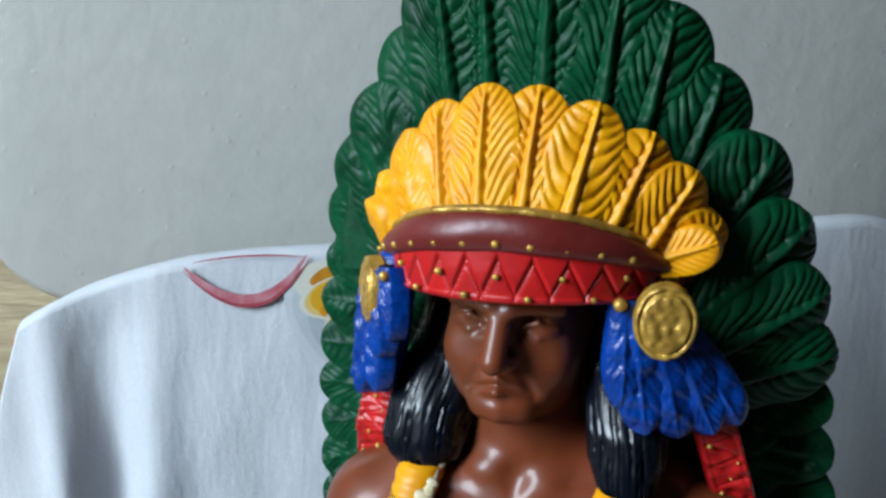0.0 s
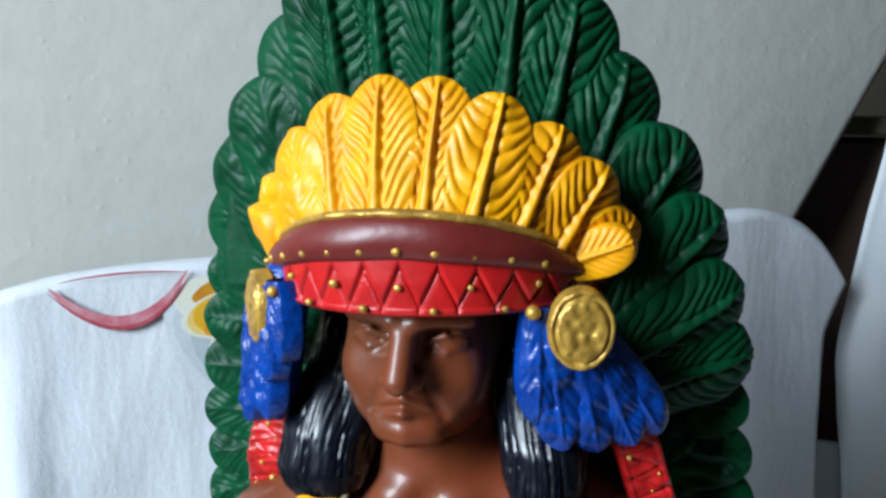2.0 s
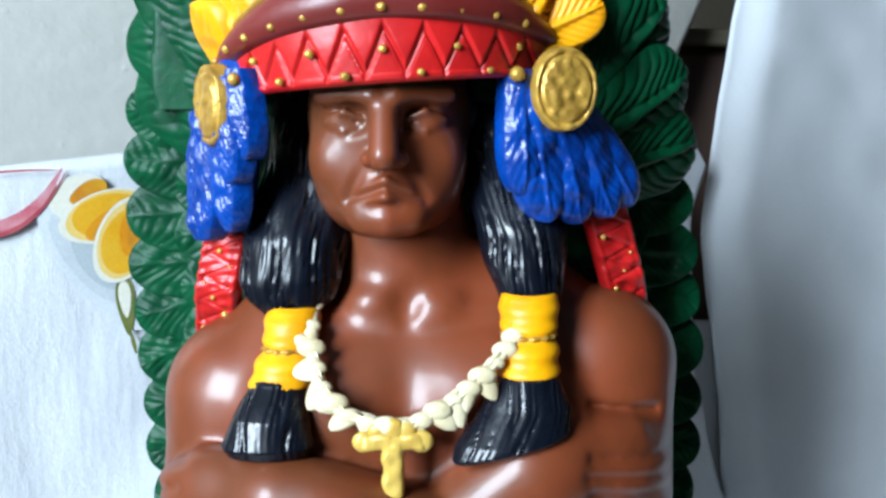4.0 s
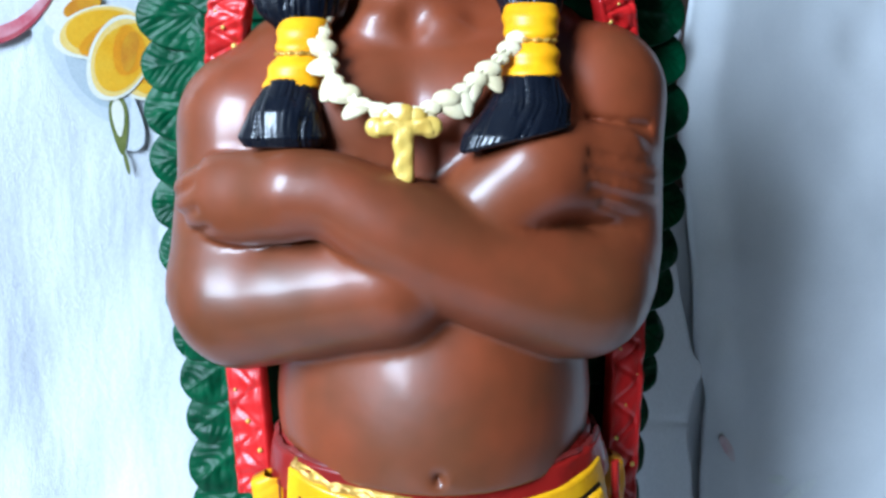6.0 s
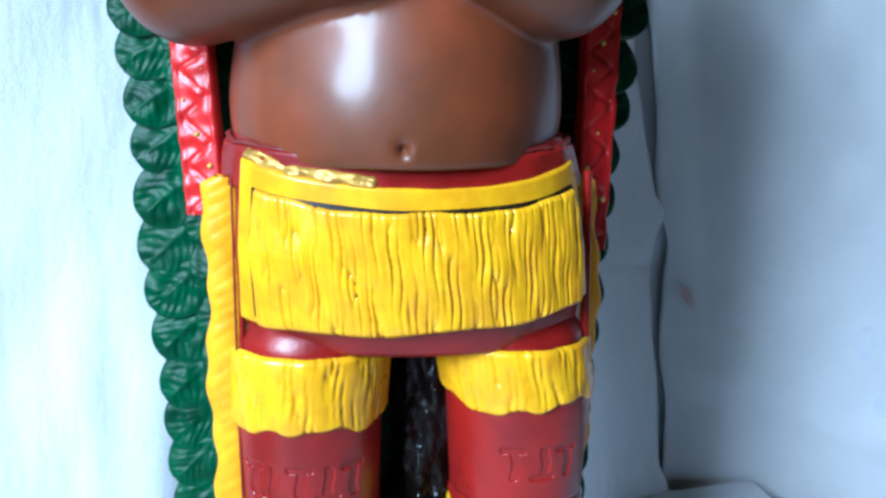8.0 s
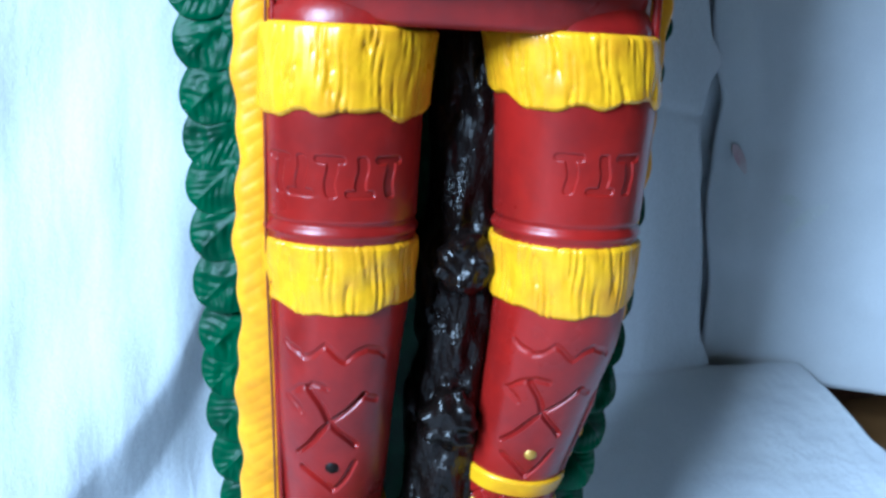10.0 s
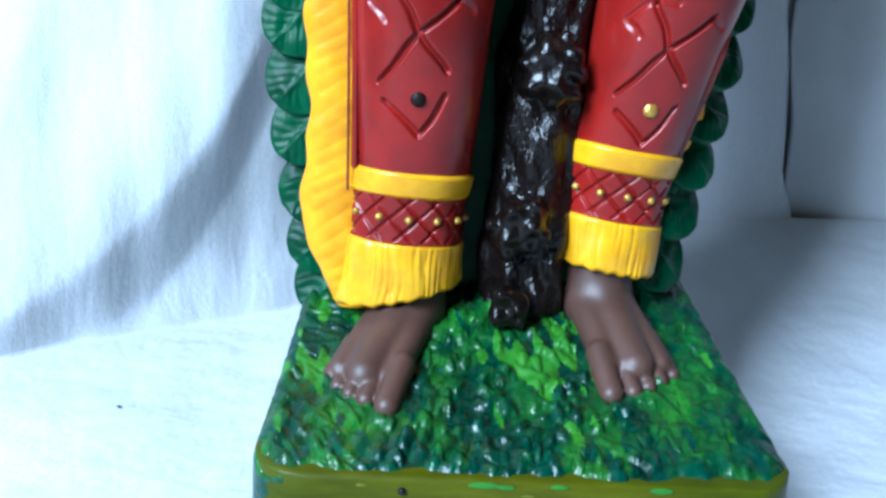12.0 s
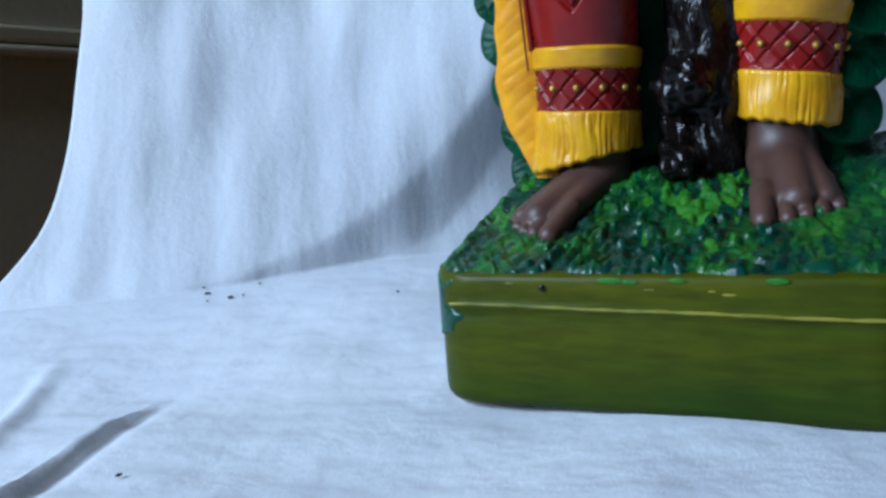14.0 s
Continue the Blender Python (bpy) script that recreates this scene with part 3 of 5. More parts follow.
def line_cut(a, z, segments, width=0.9, depth=1.1):
    """Relief of incised strokes: segments of (a0, z0, a1, z1)."""
    out = np.zeros(np.broadcast(a, z).shape)
    for a0, z0, a1, z1 in segments:
        da, dz = a1 - a0, z1 - z0
        h = np.clip(((a - a0) * da + (z - z0) * dz) / (da * da + dz * dz), 0, 1)
        dist = np.hypot(a - a0 - h * da, z - z0 - h * dz)
        out = np.minimum(out, -depth * np.exp(-(dist / width) ** 2) + 0.25 * depth * np.exp(-((dist - 1.8 * width) / width) ** 2))
    return out


def strands(seed, pitch=2.6, depth=1.7, lean=0.0):
    """Relief of a fringe: uneven, slightly wandering upright cords."""
    def relief(a, z, v):
        r = np.random.RandomState(seed)
        wob = 0.35 * np.sin(z * 0.35 + r.uniform(0, 6) + a * 0.21) + 0.5 * np.sin(a * 0.9 + r.uniform(0, 6)) + 0.3 * np.sin(a * 2.3 + z * 0.12)
        ph = (a + lean * z) / pitch + wob * 0.5
        fade = 0.55 + 0.45 * np.sin(a * 0.55 + z * 0.2 + r.uniform(0, 6))
        return -depth * fade * (1 - np.abs(np.sin(math.pi * ph)) ** 0.35) + 0.25 * waves(a, z, seed, 6, 0.02, 0.09)
    return relief


def wavy(base, amount, seed, curve=0.0):
    r = np.random.RandomState(seed)
    p = r.uniform(0, 6, 3)
    return lambda th: base + amount * (0.5 * np.sin(3 * th + p[0]) + 0.3 * np.sin(7 * th + p[1]) + 0.2 * np.sin(13 * th + p[2])) + curve * np.cos(th)


# base with its painted grass
def slab(p, half, r):
    """An upright block with rounded corners, narrowing to the back."""
    qx = np.abs(p[0] - 1.5) - (half + 1.0 - 0.05 * (p[1] + 49)) + r
    qy = np.abs(p[1] - 6) - 55 + r
    return np.hypot(np.maximum(qx, 0), np.maximum(qy, 0)) + np.minimum(np.maximum(qx, qy), 0) - r + 0 * p[2]


def base_field(p):
    edge = slab(p, 62.5, 14)
    edge = np.maximum(edge, np.hypot(np.maximum(edge + 4, 0), np.maximum(1.5 - p[2], 0)) - 4)
    cut = p[2] - 33 - 0.16 * (p[1] + 49)
    edge = edge - 0.7 * np.exp(-((p[2] - 25.5 + 0.018 * p[0]) / 0.8) ** 2) + 0.5 * np.exp(-((p[2] - 23.3 + 0.018 * p[0]) / 1.5) ** 2)
    return np.maximum(edge, np.maximum(-p[2] - 2.0, cut - 1.5))


def grass_front(x):
    """How far the grass stops short of the front face."""
    return 0.8 + 0.9 * np.sin(x * 0.21) + 0.6 * np.sin(x * 0.53 + 1) + 0.3 * np.sin(x * 1.3) + 2.6 * step(30, 58, x)


def grass_field(p):
    r = 0.8 * waves(p[0], p[1] * 0.7, 71, 14, 0.05, 0.13) + 0.65 * waves(p[0], p[1] * 0.35 + 0.3 * p[0], 72, 16, 0.14, 0.3)
    r = r - 0.6 * np.abs(waves(p[0], p[1] * 0.8, 73, 8, 0.06, 0.14))
    top = 34.2 + 0.3 * (p[1] + 49) + 4 * np.exp(-((p[0] + 5) / 22) ** 2 - ((p[1] - 10) / 22) ** 2)
    body = slab(p, 62.5 - 0.25 * np.maximum(p[2] - 34, 0), 14)
    rim = np.sin(p[0] * 0.21) * 0.6 + np.sin(p[0] * 0.6 + 1) * 0.3
    worn = step(-46, -57, p[0] + 2.5 * np.sin(p[2] * 0.5) + 1.2 * np.sin(p[2] * 1.3))     # green paint runs down one corner
    low = 33.0 + 0.6 * rim - 17 * worn - p[2]
    return -melt(-np.maximum(body + (1.2 + np.maximum(grass_front(p[0]), 0) * (p[1] < -20)) * (1 - worn) - 0.5 * worn - 0.12 * r, low), -(p[2] - top - 1.0 * r), 4.0)


solid(base_field, (-70, -54, -5), (70, 66, 40), 1.2, OLIVE)
for lift, paint in ((25.9, PALE_OLIVE),):
    x = np.linspace(-54, 55, 160)
    mid = np.stack([x, -49.35 + 0 * x, lift - 0.018 * x + 0.1 * np.sin(x * 0.13) + 0.05 * np.sin(x * 0.5)], -1)
    th = np.linspace(0, math.tau, 8, endpoint=False)
    thick = (0.5 + 0.12 * np.sin(x * 0.23) * np.sin(x * 0.71))[:, None, None]
    clay.sheet(mid[:, None, :] + thick * np.stack([0 * th, np.cos(th), np.sin(th)], -1)[None], paint, wrap=True)
bead((-27, -49.3, 31.6), 0.9, BLACK)
# smears of grass paint and worn spots on the front edge
for x, z, size, long, paint in ((-9, 33.6, 0.8, 4.4, LIME), (-4, 33.3, 0.6, 3.6, LIME), (1, 31.4, 0.3, 5.0, PALE_OLIVE), (20, 30.4, 0.35, 5.0, PALE_OLIVE), (16, 31.2, 0.25, 4.0, PALE_OLIVE), (31, 33.8, 0.8, 3.4, LIME),
                                (-36, 32.6, 0.3, 4.0, PALE_OLIVE), (8, 33.8, 0.6, 3.6, LIME)):
    bead((x, -49.15, z), size, paint, (long, 0.2, 1))
solid(lambda p: np.maximum(slab(p, 62.5, 12) + 2.4, np.maximum(-2.3 - p[2], p[2] + 1.3)), (-70, -54, -4), (70, 66, 1), 0.8, CREAM)


def grass_tone(c):
    """Lighter strokes between the feet and at one corner, darker ones along the front."""
    x, y = c[:, 0], c[:, 1]
    n = waves(x, y * 0.4 + 0.2 * x, 74, 16, 0.08, 0.26)
    lime = 1.5 * np.exp(-((x - 10) / 17) ** 2 - ((y + 2) / 26) ** 2) + 1.1 * np.exp(-((x + 52) / 9) ** 2 - ((y + 5) / 26) ** 2) + 0.7 * n
    teal = 0.75 * step(-20, -42, y) + 0.3 + 0.75 * waves(x, y * 0.4, 75, 16, 0.07, 0.24)
    return np.where(c[:, 2] < 31.5, 2, np.where(lime > 1.15, 1, np.where(teal > 1.3, 2, 0)))


solid(grass_field, (-70, -54, 6), (70, 66, 74), 0.8, (GRASS, LIME, TEAL), pick=grass_tone)


def grass_skin(seed):
    """A rough skin of thick paint: strokes pulled forwards, combed outwards at one corner, melted into one another."""
    r = random.Random(seed)
    n_u, n_y = 230, 190
    y = np.linspace(-48.4, 46, n_y)[:, None]
    corner = np.clip(-36 - y, 0, 13.9)
    half = 62.6 - 0.05 * (y + 49) - (14 - np.sqrt(14 ** 2 - corner ** 2))
    x = 1.5 + half * np.linspace(-1, 1, n_u)[None, :]
    y = y + np.clip(1 - (y + 48.4) / 9, 0, 1) * np.maximum(grass_front(x), 0)
    high = np.zeros_like(x)
    for _ in range(800):
        px, py = r.uniform(-62, 64), r.uniform(-52, 46)
        comb = px < -34 and py < 16
        turn = math.atan2(-1, -0.4 + 0.02 * py) + r.gauss(0, 0.15) if comb else r.gauss(0, 0.5)
        long, wide, tall = (r.uniform(4, 8), r.uniform(0.7, 1.1), r.uniform(0.6, 1.2)) if comb else (r.uniform(2.0, 4.6), r.uniform(0.9, 2.1), r.uniform(0.7, 2.0))
        rows = np.abs(y[:, 0] - py) < 9
        dx, dy = x[rows] - px, y[rows] - py
        along, across = dx * math.sin(turn) - dy * math.cos(turn), dx * math.cos(turn) + dy * math.sin(turn)
        ramp = 0.55 + 0.45 * np.clip(along / long, -1, 1)          # each stroke ends in a lip
        bump = tall * ramp * np.clip(1 - (along / long) ** 2 - (across / wide) ** 2, 0, 1) ** 0.6
        high[rows] = np.maximum(high[rows], bump) + 0.12 * np.minimum(high[rows], bump)
    high = high * (0.55 + 0.45 * step(44, 20, x))
    top = 35.0 + 0.3 * (y + 49) + 4 * np.exp(-((x + 5) / 22) ** 2 - ((y - 10) / 22) ** 2)
    edge = np.minimum(half - np.abs(x - 1.5), y + 48.4 - np.maximum(grass_front(x), 0))
    high = high * np.clip(edge / 4.0 + 0.12, 0, 1)
    drop = 2.2 * np.clip(1 - edge / 3.0, 0, 1) ** 2
    pts = np.stack([x, y, top - 0.6 + 1.75 * high + 0.35 * waves(x, y, 71, 12, 0.1, 0.25) - drop], -1)
    idx = np.arange(n_u * n_y).reshape(n_y, n_u)
    quads = np.stack([idx[:-1, :-1], idx[:-1, 1:], idx[1:, 1:], idx[1:, :-1]], -1).reshape(-1, 4)
    mid = pts.reshape(-1, 3)[quads].mean(1)
    kind = grass_tone(mid)
    for k, tone in enumerate((GRASS, LIME, TEAL)):
        keep = quads[kind == k]
        used, index = np.unique(keep, return_inverse=True)
        clay.add(pts.reshape(-1, 3)[used], index.reshape(-1, 4), tone)


grass_skin(4)


# feet
def foot(ankle, toe, spread, toes):
    ankle, toe = np.array(ankle, float), np.array(toe, float)
    d = (toe - ankle) / np.linalg.norm(toe - ankle)
    side = np.array([-d[1], d[0], 0])
    side /= np.linalg.norm(side)

    def field(p):
        f = limb(p, ankle + (0, 0, 10), ankle - (0, 0, 2), 10, 10.5)
        f = melt(f, limb(p, ankle + (0, 0, -1), toe - 8 * d + (0, 0, 0.5), 9.0, 5.0), 4)
        for k in (-1, -0.4, 0.3, 1):
            f = melt(f, limb(p, ankle + side * k * 4, toe - 9 * d + side * k * spread + (0, 0, 0.0), 6, 3.4), 1.2)
        for k, r, back_by in toes:
            a = toe - (13 + back_by) * d + (0, 0, 0.9) + side * k * spread * 1.15
            b = toe - back_by * d + side * k * spread * 1.3 - (0, 0, 1)
            f = melt(f, limb(p, a, b, r, r * 0.9), 0.5)
        return f
    lo, hi = np.minimum(ankle, toe) - (22, 22, 22), np.maximum(ankle, toe) + (22, 22, 18)
    solid(field, lo, hi, 0.7, FOOT)


foot((-27, 12, 56), (-40, -24, 43), 7.0, [(1.0, 3.6, 0), (0.35, 2.7, 1), (-0.15, 2.5, 2), (-0.6, 2.4, 4), (-1.05, 2.2, 6)])
foot((27.5, 20, 60), (35, -16, 45), 7.5, [(-1.0, 3.6, 0), (-0.35, 2.7, 0.5), (0.15, 2.5, 2), (0.6, 2.4, 4), (1.05, 2.2, 6)])

# legs
LEG_L = [(54, -31, 14, 17, 16), (66, -30, 13, 16, 15), (84, -29.5, 13, 15.5, 14.5), (97, -28.5, 10, 16, 15), (112, -28, 6, 16.5, 15.5), (129, -28, 3, 17.3, 16.5),
         (150, -27.5, 2, 18.5, 18), (165, -27, 2, 20, 19), (183, -27.5, 1, 21, 19), (222, -27.5, -1, 21.5, 20), (242, -26, 0, 22.5, 21), (250, -25, 4, 22, 19), (262, -25, 6, 20, 16)]
LEG_R = [(60, 28.5, 22, 14.5, 14), (72, 28.5, 22, 14.5, 14), (90, 29.5, 23, 15, 14), (104, 31, 19, 15.5, 15), (118, 33, 15, 16, 15.5), (129, 35, 13, 16.8, 16),
         (150, 38, 8, 19, 18), (165, 38.5, 6, 19.5, 19), (183, 38, 5, 20.5, 19), (222, 37, 1, 22, 20), (242, 34, 1, 22.5, 21), (250, 32, 4, 22, 19), (262, 31, 6, 20, 16)]


def tee(a, z, up=True, w=3.0, h=9.0):
    bar = z + h / 2 if up else z - h / 2
    return [(a - w, bar, a + w, bar), (a, z - h / 2, a, z + h / 2), (a + 0.8, z - h / 2, a + 0.8, z + h / 2)]


def zigzag(a0, a1, z0, z1, n):
    pts = [(a0 + (a1 - a0) * k / n, z0 if k % 2 else z1) for k in range(n + 1)]
    return [(*pts[k], *pts[k + 1]) for k in range(n)]


def leg(table, f1, red1, f2, shin, band, cuff, letters, cross, seed):
    wrap(table, red1[0], 262, RED, rows=30, relief=lambda a, z, v: 0.8 * np.exp(-((z - f1[1] - 3) / 1.3) ** 2))
    wrap(table, wavy(f1[0], 2.5, seed, -2.0), f1[1], FRINGE, 2.0, strands(seed), rows=40, cols=260)
    cuts = [c for k, a in enumerate(letters) for c in tee(a, (red1[0] + red1[1]) / 2 + 0.5, k % 2 == 0)]
    wrap(table, red1[0] - 2, red1[1] + 3, RED, 0.5, lambda a, z, v: line_cut(a + 0.4 * np.sin(z * 0.7), z, cuts, 0.85, 1.9) + 0.7 * np.exp(-((z - red1[0] - 3.5) / 1.2) ** 2)
         - 0.6 * np.exp(-((z - red1[0] - 6) / 0.8) ** 2), rows=130, cols=420)
    wrap(table, wavy(f2[0], 1.4, seed + 1, -1.5), f2[1], FRINGE, 1.8, strands(seed + 1), rows=40, cols=260)
    x0, zc = cross
    marks = []
    faint = zigzag(x0 - 15, x0 + 15, zc + 21, zc + 25, 5)
    marks += [(x0 - 7, zc + 12, x0 - 1, zc + 2), (x0 - 1, zc + 2, x0 + 6.5, zc - 7), (x0 + 9, zc + 10, x0, zc + 2), (x0, zc + 2, x0 - 10, zc - 10),
              (x0 - 8.5, zc - 15, x0 + 0.8, zc - 23), (x0 + 7, zc - 13, x0 + 0.8, zc - 23)]
    faint += [(x0 - 7, zc + 13, x0 - 14, zc + 9), (x0 - 14, zc + 9, x0 - 9, zc + 4), (x0 + 9, zc + 10, x0 + 13, zc + 7), (x0 - 6, zc + 14, x0 - 2, zc + 12)]
    wrap(table, shin[0] - 3, shin[1] + 3, RED, 0.4, lambda a, z, v: line_cut(a + 0.4 * np.sin(z * 0.5), z, marks, 0.8, 1.5) + line_cut(a, z + 0.5 * np.sin(a * 0.8), faint, 0.9, 0.6), rows=190, cols=420)
    tilt = band[2]
    wrap(table, lambda th: band[0] - tilt * np.sin(th), lambda th: band[1] - tilt * np.sin(th), FRINGE, 1.6, lambda a, z, v: 0.3 * waves(a, z, seed + 5, 6, 0.03, 0.1), rows=24)
    low, high = cuff[1] - 1, band[0] + 2
    lattice = lambda a, z, v: -0.9 * (np.exp(-(np.abs((((a + (z - low)) / 7.5) % 1) - 0.5) / 0.07) ** 2) + np.exp(-(np.abs((((a - (z - low)) / 7.5) % 1) - 0.5) / 0.07) ** 2)) * step(0.05, 0.15, v) * step(1, 0.85, v)
    wrap(table, lambda th: low - tilt * np.sin(th), lambda th: high - tilt * np.sin(th), RED, 1.0, lattice, rows=60, cols=420)
    wrap(table, lambda th: cuff[0] - cuff[2] * np.sin(th) + 0.3 * np.sin(17 * th + 2 * np.sin(3 * th)), lambda th: cuff[1] - tilt * np.sin(th), FRINGE, 1.5, strands(seed + 2, 2.0, 0.9), rows=40, cols=260)
    for k in range(-3, 4):
        a = radians(27 * k + 4)
        z = (low + high) / 2 - tilt * math.sin(a)
        cx, cy, rx, ry = [float(q) for q in tube_of(table, np.float64(z))]
        bead((cx + (rx + 1.2) * math.sin(a), cy - (ry + 1.2) * math.cos(a), z), 1.05, GOLD)
    z = cross[1] - 14
    cx, cy, rx, ry = [float(q) for q in tube_of(table, np.float64(z))]
    a = cross[0] / rx
    bead((cx + (rx + 0.3) * math.sin(a), cy - (ry + 0.3) * math.cos(a), z), 2.0, GOLD if seed == 9 else LINE, (1, 0.5, 1))


leg(LEG_L, (219, 240), (182, 220), (165, 183), (96, 166), (89, 96, 1.0), (60.5, 77, -3.5), [-17, -10, -2, 6, 14], (0.5, 129), 5)
leg(LEG_R, (224, 241), (183, 225), (165, 184), (102, 167), (97, 104, 2.0), (69, 84, 2.4), [-4, 5, 13], (0, 129), 9)

# hips, belt and apron
HIPS = [(236, 4, 6, 52, 26), (250, 3, 4, 53, 30), (270, 2, 4, 53, 32), (290, 1, 4, 50, 32), (300, 0, 4, 48, 32), (308, 0, 4, 47, 32)]
wrap(HIPS, 240, lambda th: 299 + 3.5 * (1 - np.cos(th)) * 0.9, RED, rows=60)
wrap(HIPS, lambda th: 286 + 0 * th, lambda th: 297.2 + 2.6 * (1 - np.cos(th)) + 0.25 * np.sin(7 * th), RED, 2.4, lambda a, z, v: 0.25 * waves(a, z, 47, 7, 0.03, 0.12), rows=40, cols=260)
wrap(HIPS, lambda th: 296.6 + 2.6 * (1 - np.cos(th)), lambda th: 298.3 + 2.6 * (1 - np.cos(th)) + 0.3 * np.sin(11 * th) + 0.2 * np.sin(23 * th), BRIM, 2.1, lambda a, z, v: 0.3 * waves(a, z, 48, 7, 0.06, 0.3), rows=10, cols=260)


def apron_low(th):
    return 249.5 + 2.5 * np.sin(th) + 5 * (1 - np.cos(th)) + 0.5 * np.sin(9 * th)


def apron_high(th):
    return 289.6 + 5.2 * (th - 0.09) ** 2


wrap(HIPS, lambda th: apron_high(th) - 1.5, lambda th: apron_high(th) + 2.6 + 0.35 * np.sin(13 * th) + 0.25 * np.sin(29 * th), GOLD, 3.1, lambda a, z, v: 0.4 * waves(a, z, 49, 7, 0.1, 0.4), rows=14, cols=160, span=(-1.0, -0.16))
wrap(HIPS, apron_low, apron_high, FRINGE, 3.4, lambda a, z, v: 0.3 * waves(a, z, 41, 6, 0.02, 0.06), rows=90, cols=240, span=(-1.03, 1.16), ends=2.6)
wrap(HIPS, lambda th: apron_low(th) + 1.5, lambda th: apron_high(th) - 5.5 + 0.2 * np.sin(9 * th), LINE, 4.0, rows=30, cols=160, span=(-0.9, 1.05))
wrap(HIPS, lambda th: apron_low(th) - 0.2, lambda th: apron_high(th) - 6.9 + 0.35 * np.sin(8 * th + 1) + 0.2 * np.sin(19 * th), FRINGE, 5.3, strands(43, 2.9, 1.7), rows=110, cols=420, span=(-0.86, 1.015), ends=0.9)

# fringed side flaps of the trousers
def side_flap(sign, edge, inner, y0):
    z = np.linspace(56, 289, 420)[:, None]
    s = np.linspace(0, 1, 40)[None, :]
    out = np.interp(z, *edge) + 0.8 * np.sin(z * 0.13) + 0.5 * np.sin(z * 0.41)
    inn = np.interp(z, *inner)
    x = out + (inn - out) * s
    ridge = 0.12 * waves(x, z, 51, 9, 0.06, 0.2) + 0.26 * np.abs(np.sin((z + 0.6 * sign * x) * math.pi / 4.4 + 0.8 * np.sin(z * 0.2))) ** 0.5
    bulge = 2.4 * np.sqrt(np.clip(1 - (2 * s - 1) ** 2, 0, 1))
    y = np.interp(z, *y0) - bulge - ridge * np.clip(4 * np.minimum(s, 1 - s), 0, 1)
    front = np.stack([x, y, z + 0 * s], -1)
    rear = front[:, ::-1].copy()
    rear[..., 1] = np.interp(z, *y0) + 4
    ring = np.concatenate([front, rear], 1)
    clay.sheet(ring, YELLOW, wrap=True, flip=sign > 0)


side_flap(-1, ([56, 64, 80, 150, 240, 287, 289], [-47, -52, -56.5, -55.5, -56, -55.5, -52]), ([56, 64, 200, 289], [-36, -40, -45, -45]), ([56, 100, 160, 289], [10, 4, -4, -6]))
side_flap(1, ([56, 66, 110, 165, 240, 287, 289], [36, 43, 52, 60.5, 63, 60, 56]), ([56, 66, 110, 165, 289], [30, 36, 42, 50, 48]), ([56, 100, 160, 289], [26, 24, 10, 4]))


# seams beside the flaps
def cord(points, r, paint):
    p = np.array(points, float)
    t = np.linspace(0, len(p) - 1, 160)
    mid = np.stack([np.interp(t, np.arange(len(p)), p[:, i]) for i in range(3)], -1)
    th = np.linspace(0, math.tau, 8, endpoint=False)
    ring = np.stack([np.cos(th), np.sin(th), 0 * th], -1)
    clay.sheet(mid[:, None, :] + r * ring[None], paint, wrap=True)


cord([(-45.5, -9, 291), (-45.5, -10, 240), (-45.5, -8, 180), (-43.5, -5, 130), (-43, 1, 96)], 0.9, RED)
cord([(-47.2, -10, 289), (-47.2, -10.5, 240), (-47, -8.5, 180), (-45.2, -5, 130), (-44.6, 1, 90)], 0.35, BRIM)
cord([(54, -6, 291), (56, -5, 240), (56, -2, 180), (51, 6, 130), (43.5, 20, 90)], 1.3, RED)

# the black stump between the legs
STUMP_KNOTS = ((9.5, 3, 174, 9), (7.5, 5, 123.5, 8.5), (1.5, 4, 82, 8), (0, 1, 60, 5.5))


def stump_field(p):
    cx = 5 + 6 * (p[2] - 50) / 190
    w = 0.7 * np.sin(p[2] * 0.13 + 2 * np.sin(p[0] * 0.3)) + 0.5 * np.sin(p[0] * 0.9 + 1.8 * np.sin(p[2] * 0.11)) + 0.7 * waves(p[0], p[2] * 0.5, 77, 10, 0.06, 0.2)
    f = np.sqrt(((p[0] - cx) / 1.0) ** 2 + (p[1] - 20) ** 2) - 12.5 - w
    for x, y, z, r in STUMP_KNOTS:
        d = ball(p, (x, y, z), (r, r * 0.75, r * 1.1))
        f = melt(f, d - 0.95 * waves(p[0], p[2], int(z), 8, 0.08, 0.2), 2.5)
        f = carve(f, ball(p, (x - 0.2 * r, y - r * 0.85, z + 0.1 * r), (r * 0.4, 2.6, r * 0.5)), 1.6)
        f = carve(f, ball(p, (x + 0.4 * r, y - r * 0.7, z - 0.4 * r), (r * 0.2, 2.0, r * 0.3)), 1.2)
    return np.maximum(f, np.maximum(p[2] - 262, 46 - p[2]))


solid(stump_field, (-20, -12, 44), (34, 36, 264), 0.9, (DULL_TRUNK, TRUNK), pick=lambda c: sum((np.hypot(c[:, 0] - x, c[:, 2] - z) < 1.25 * r) * 1 for x, _, z, r in STUMP_KNOTS).clip(0, 1))


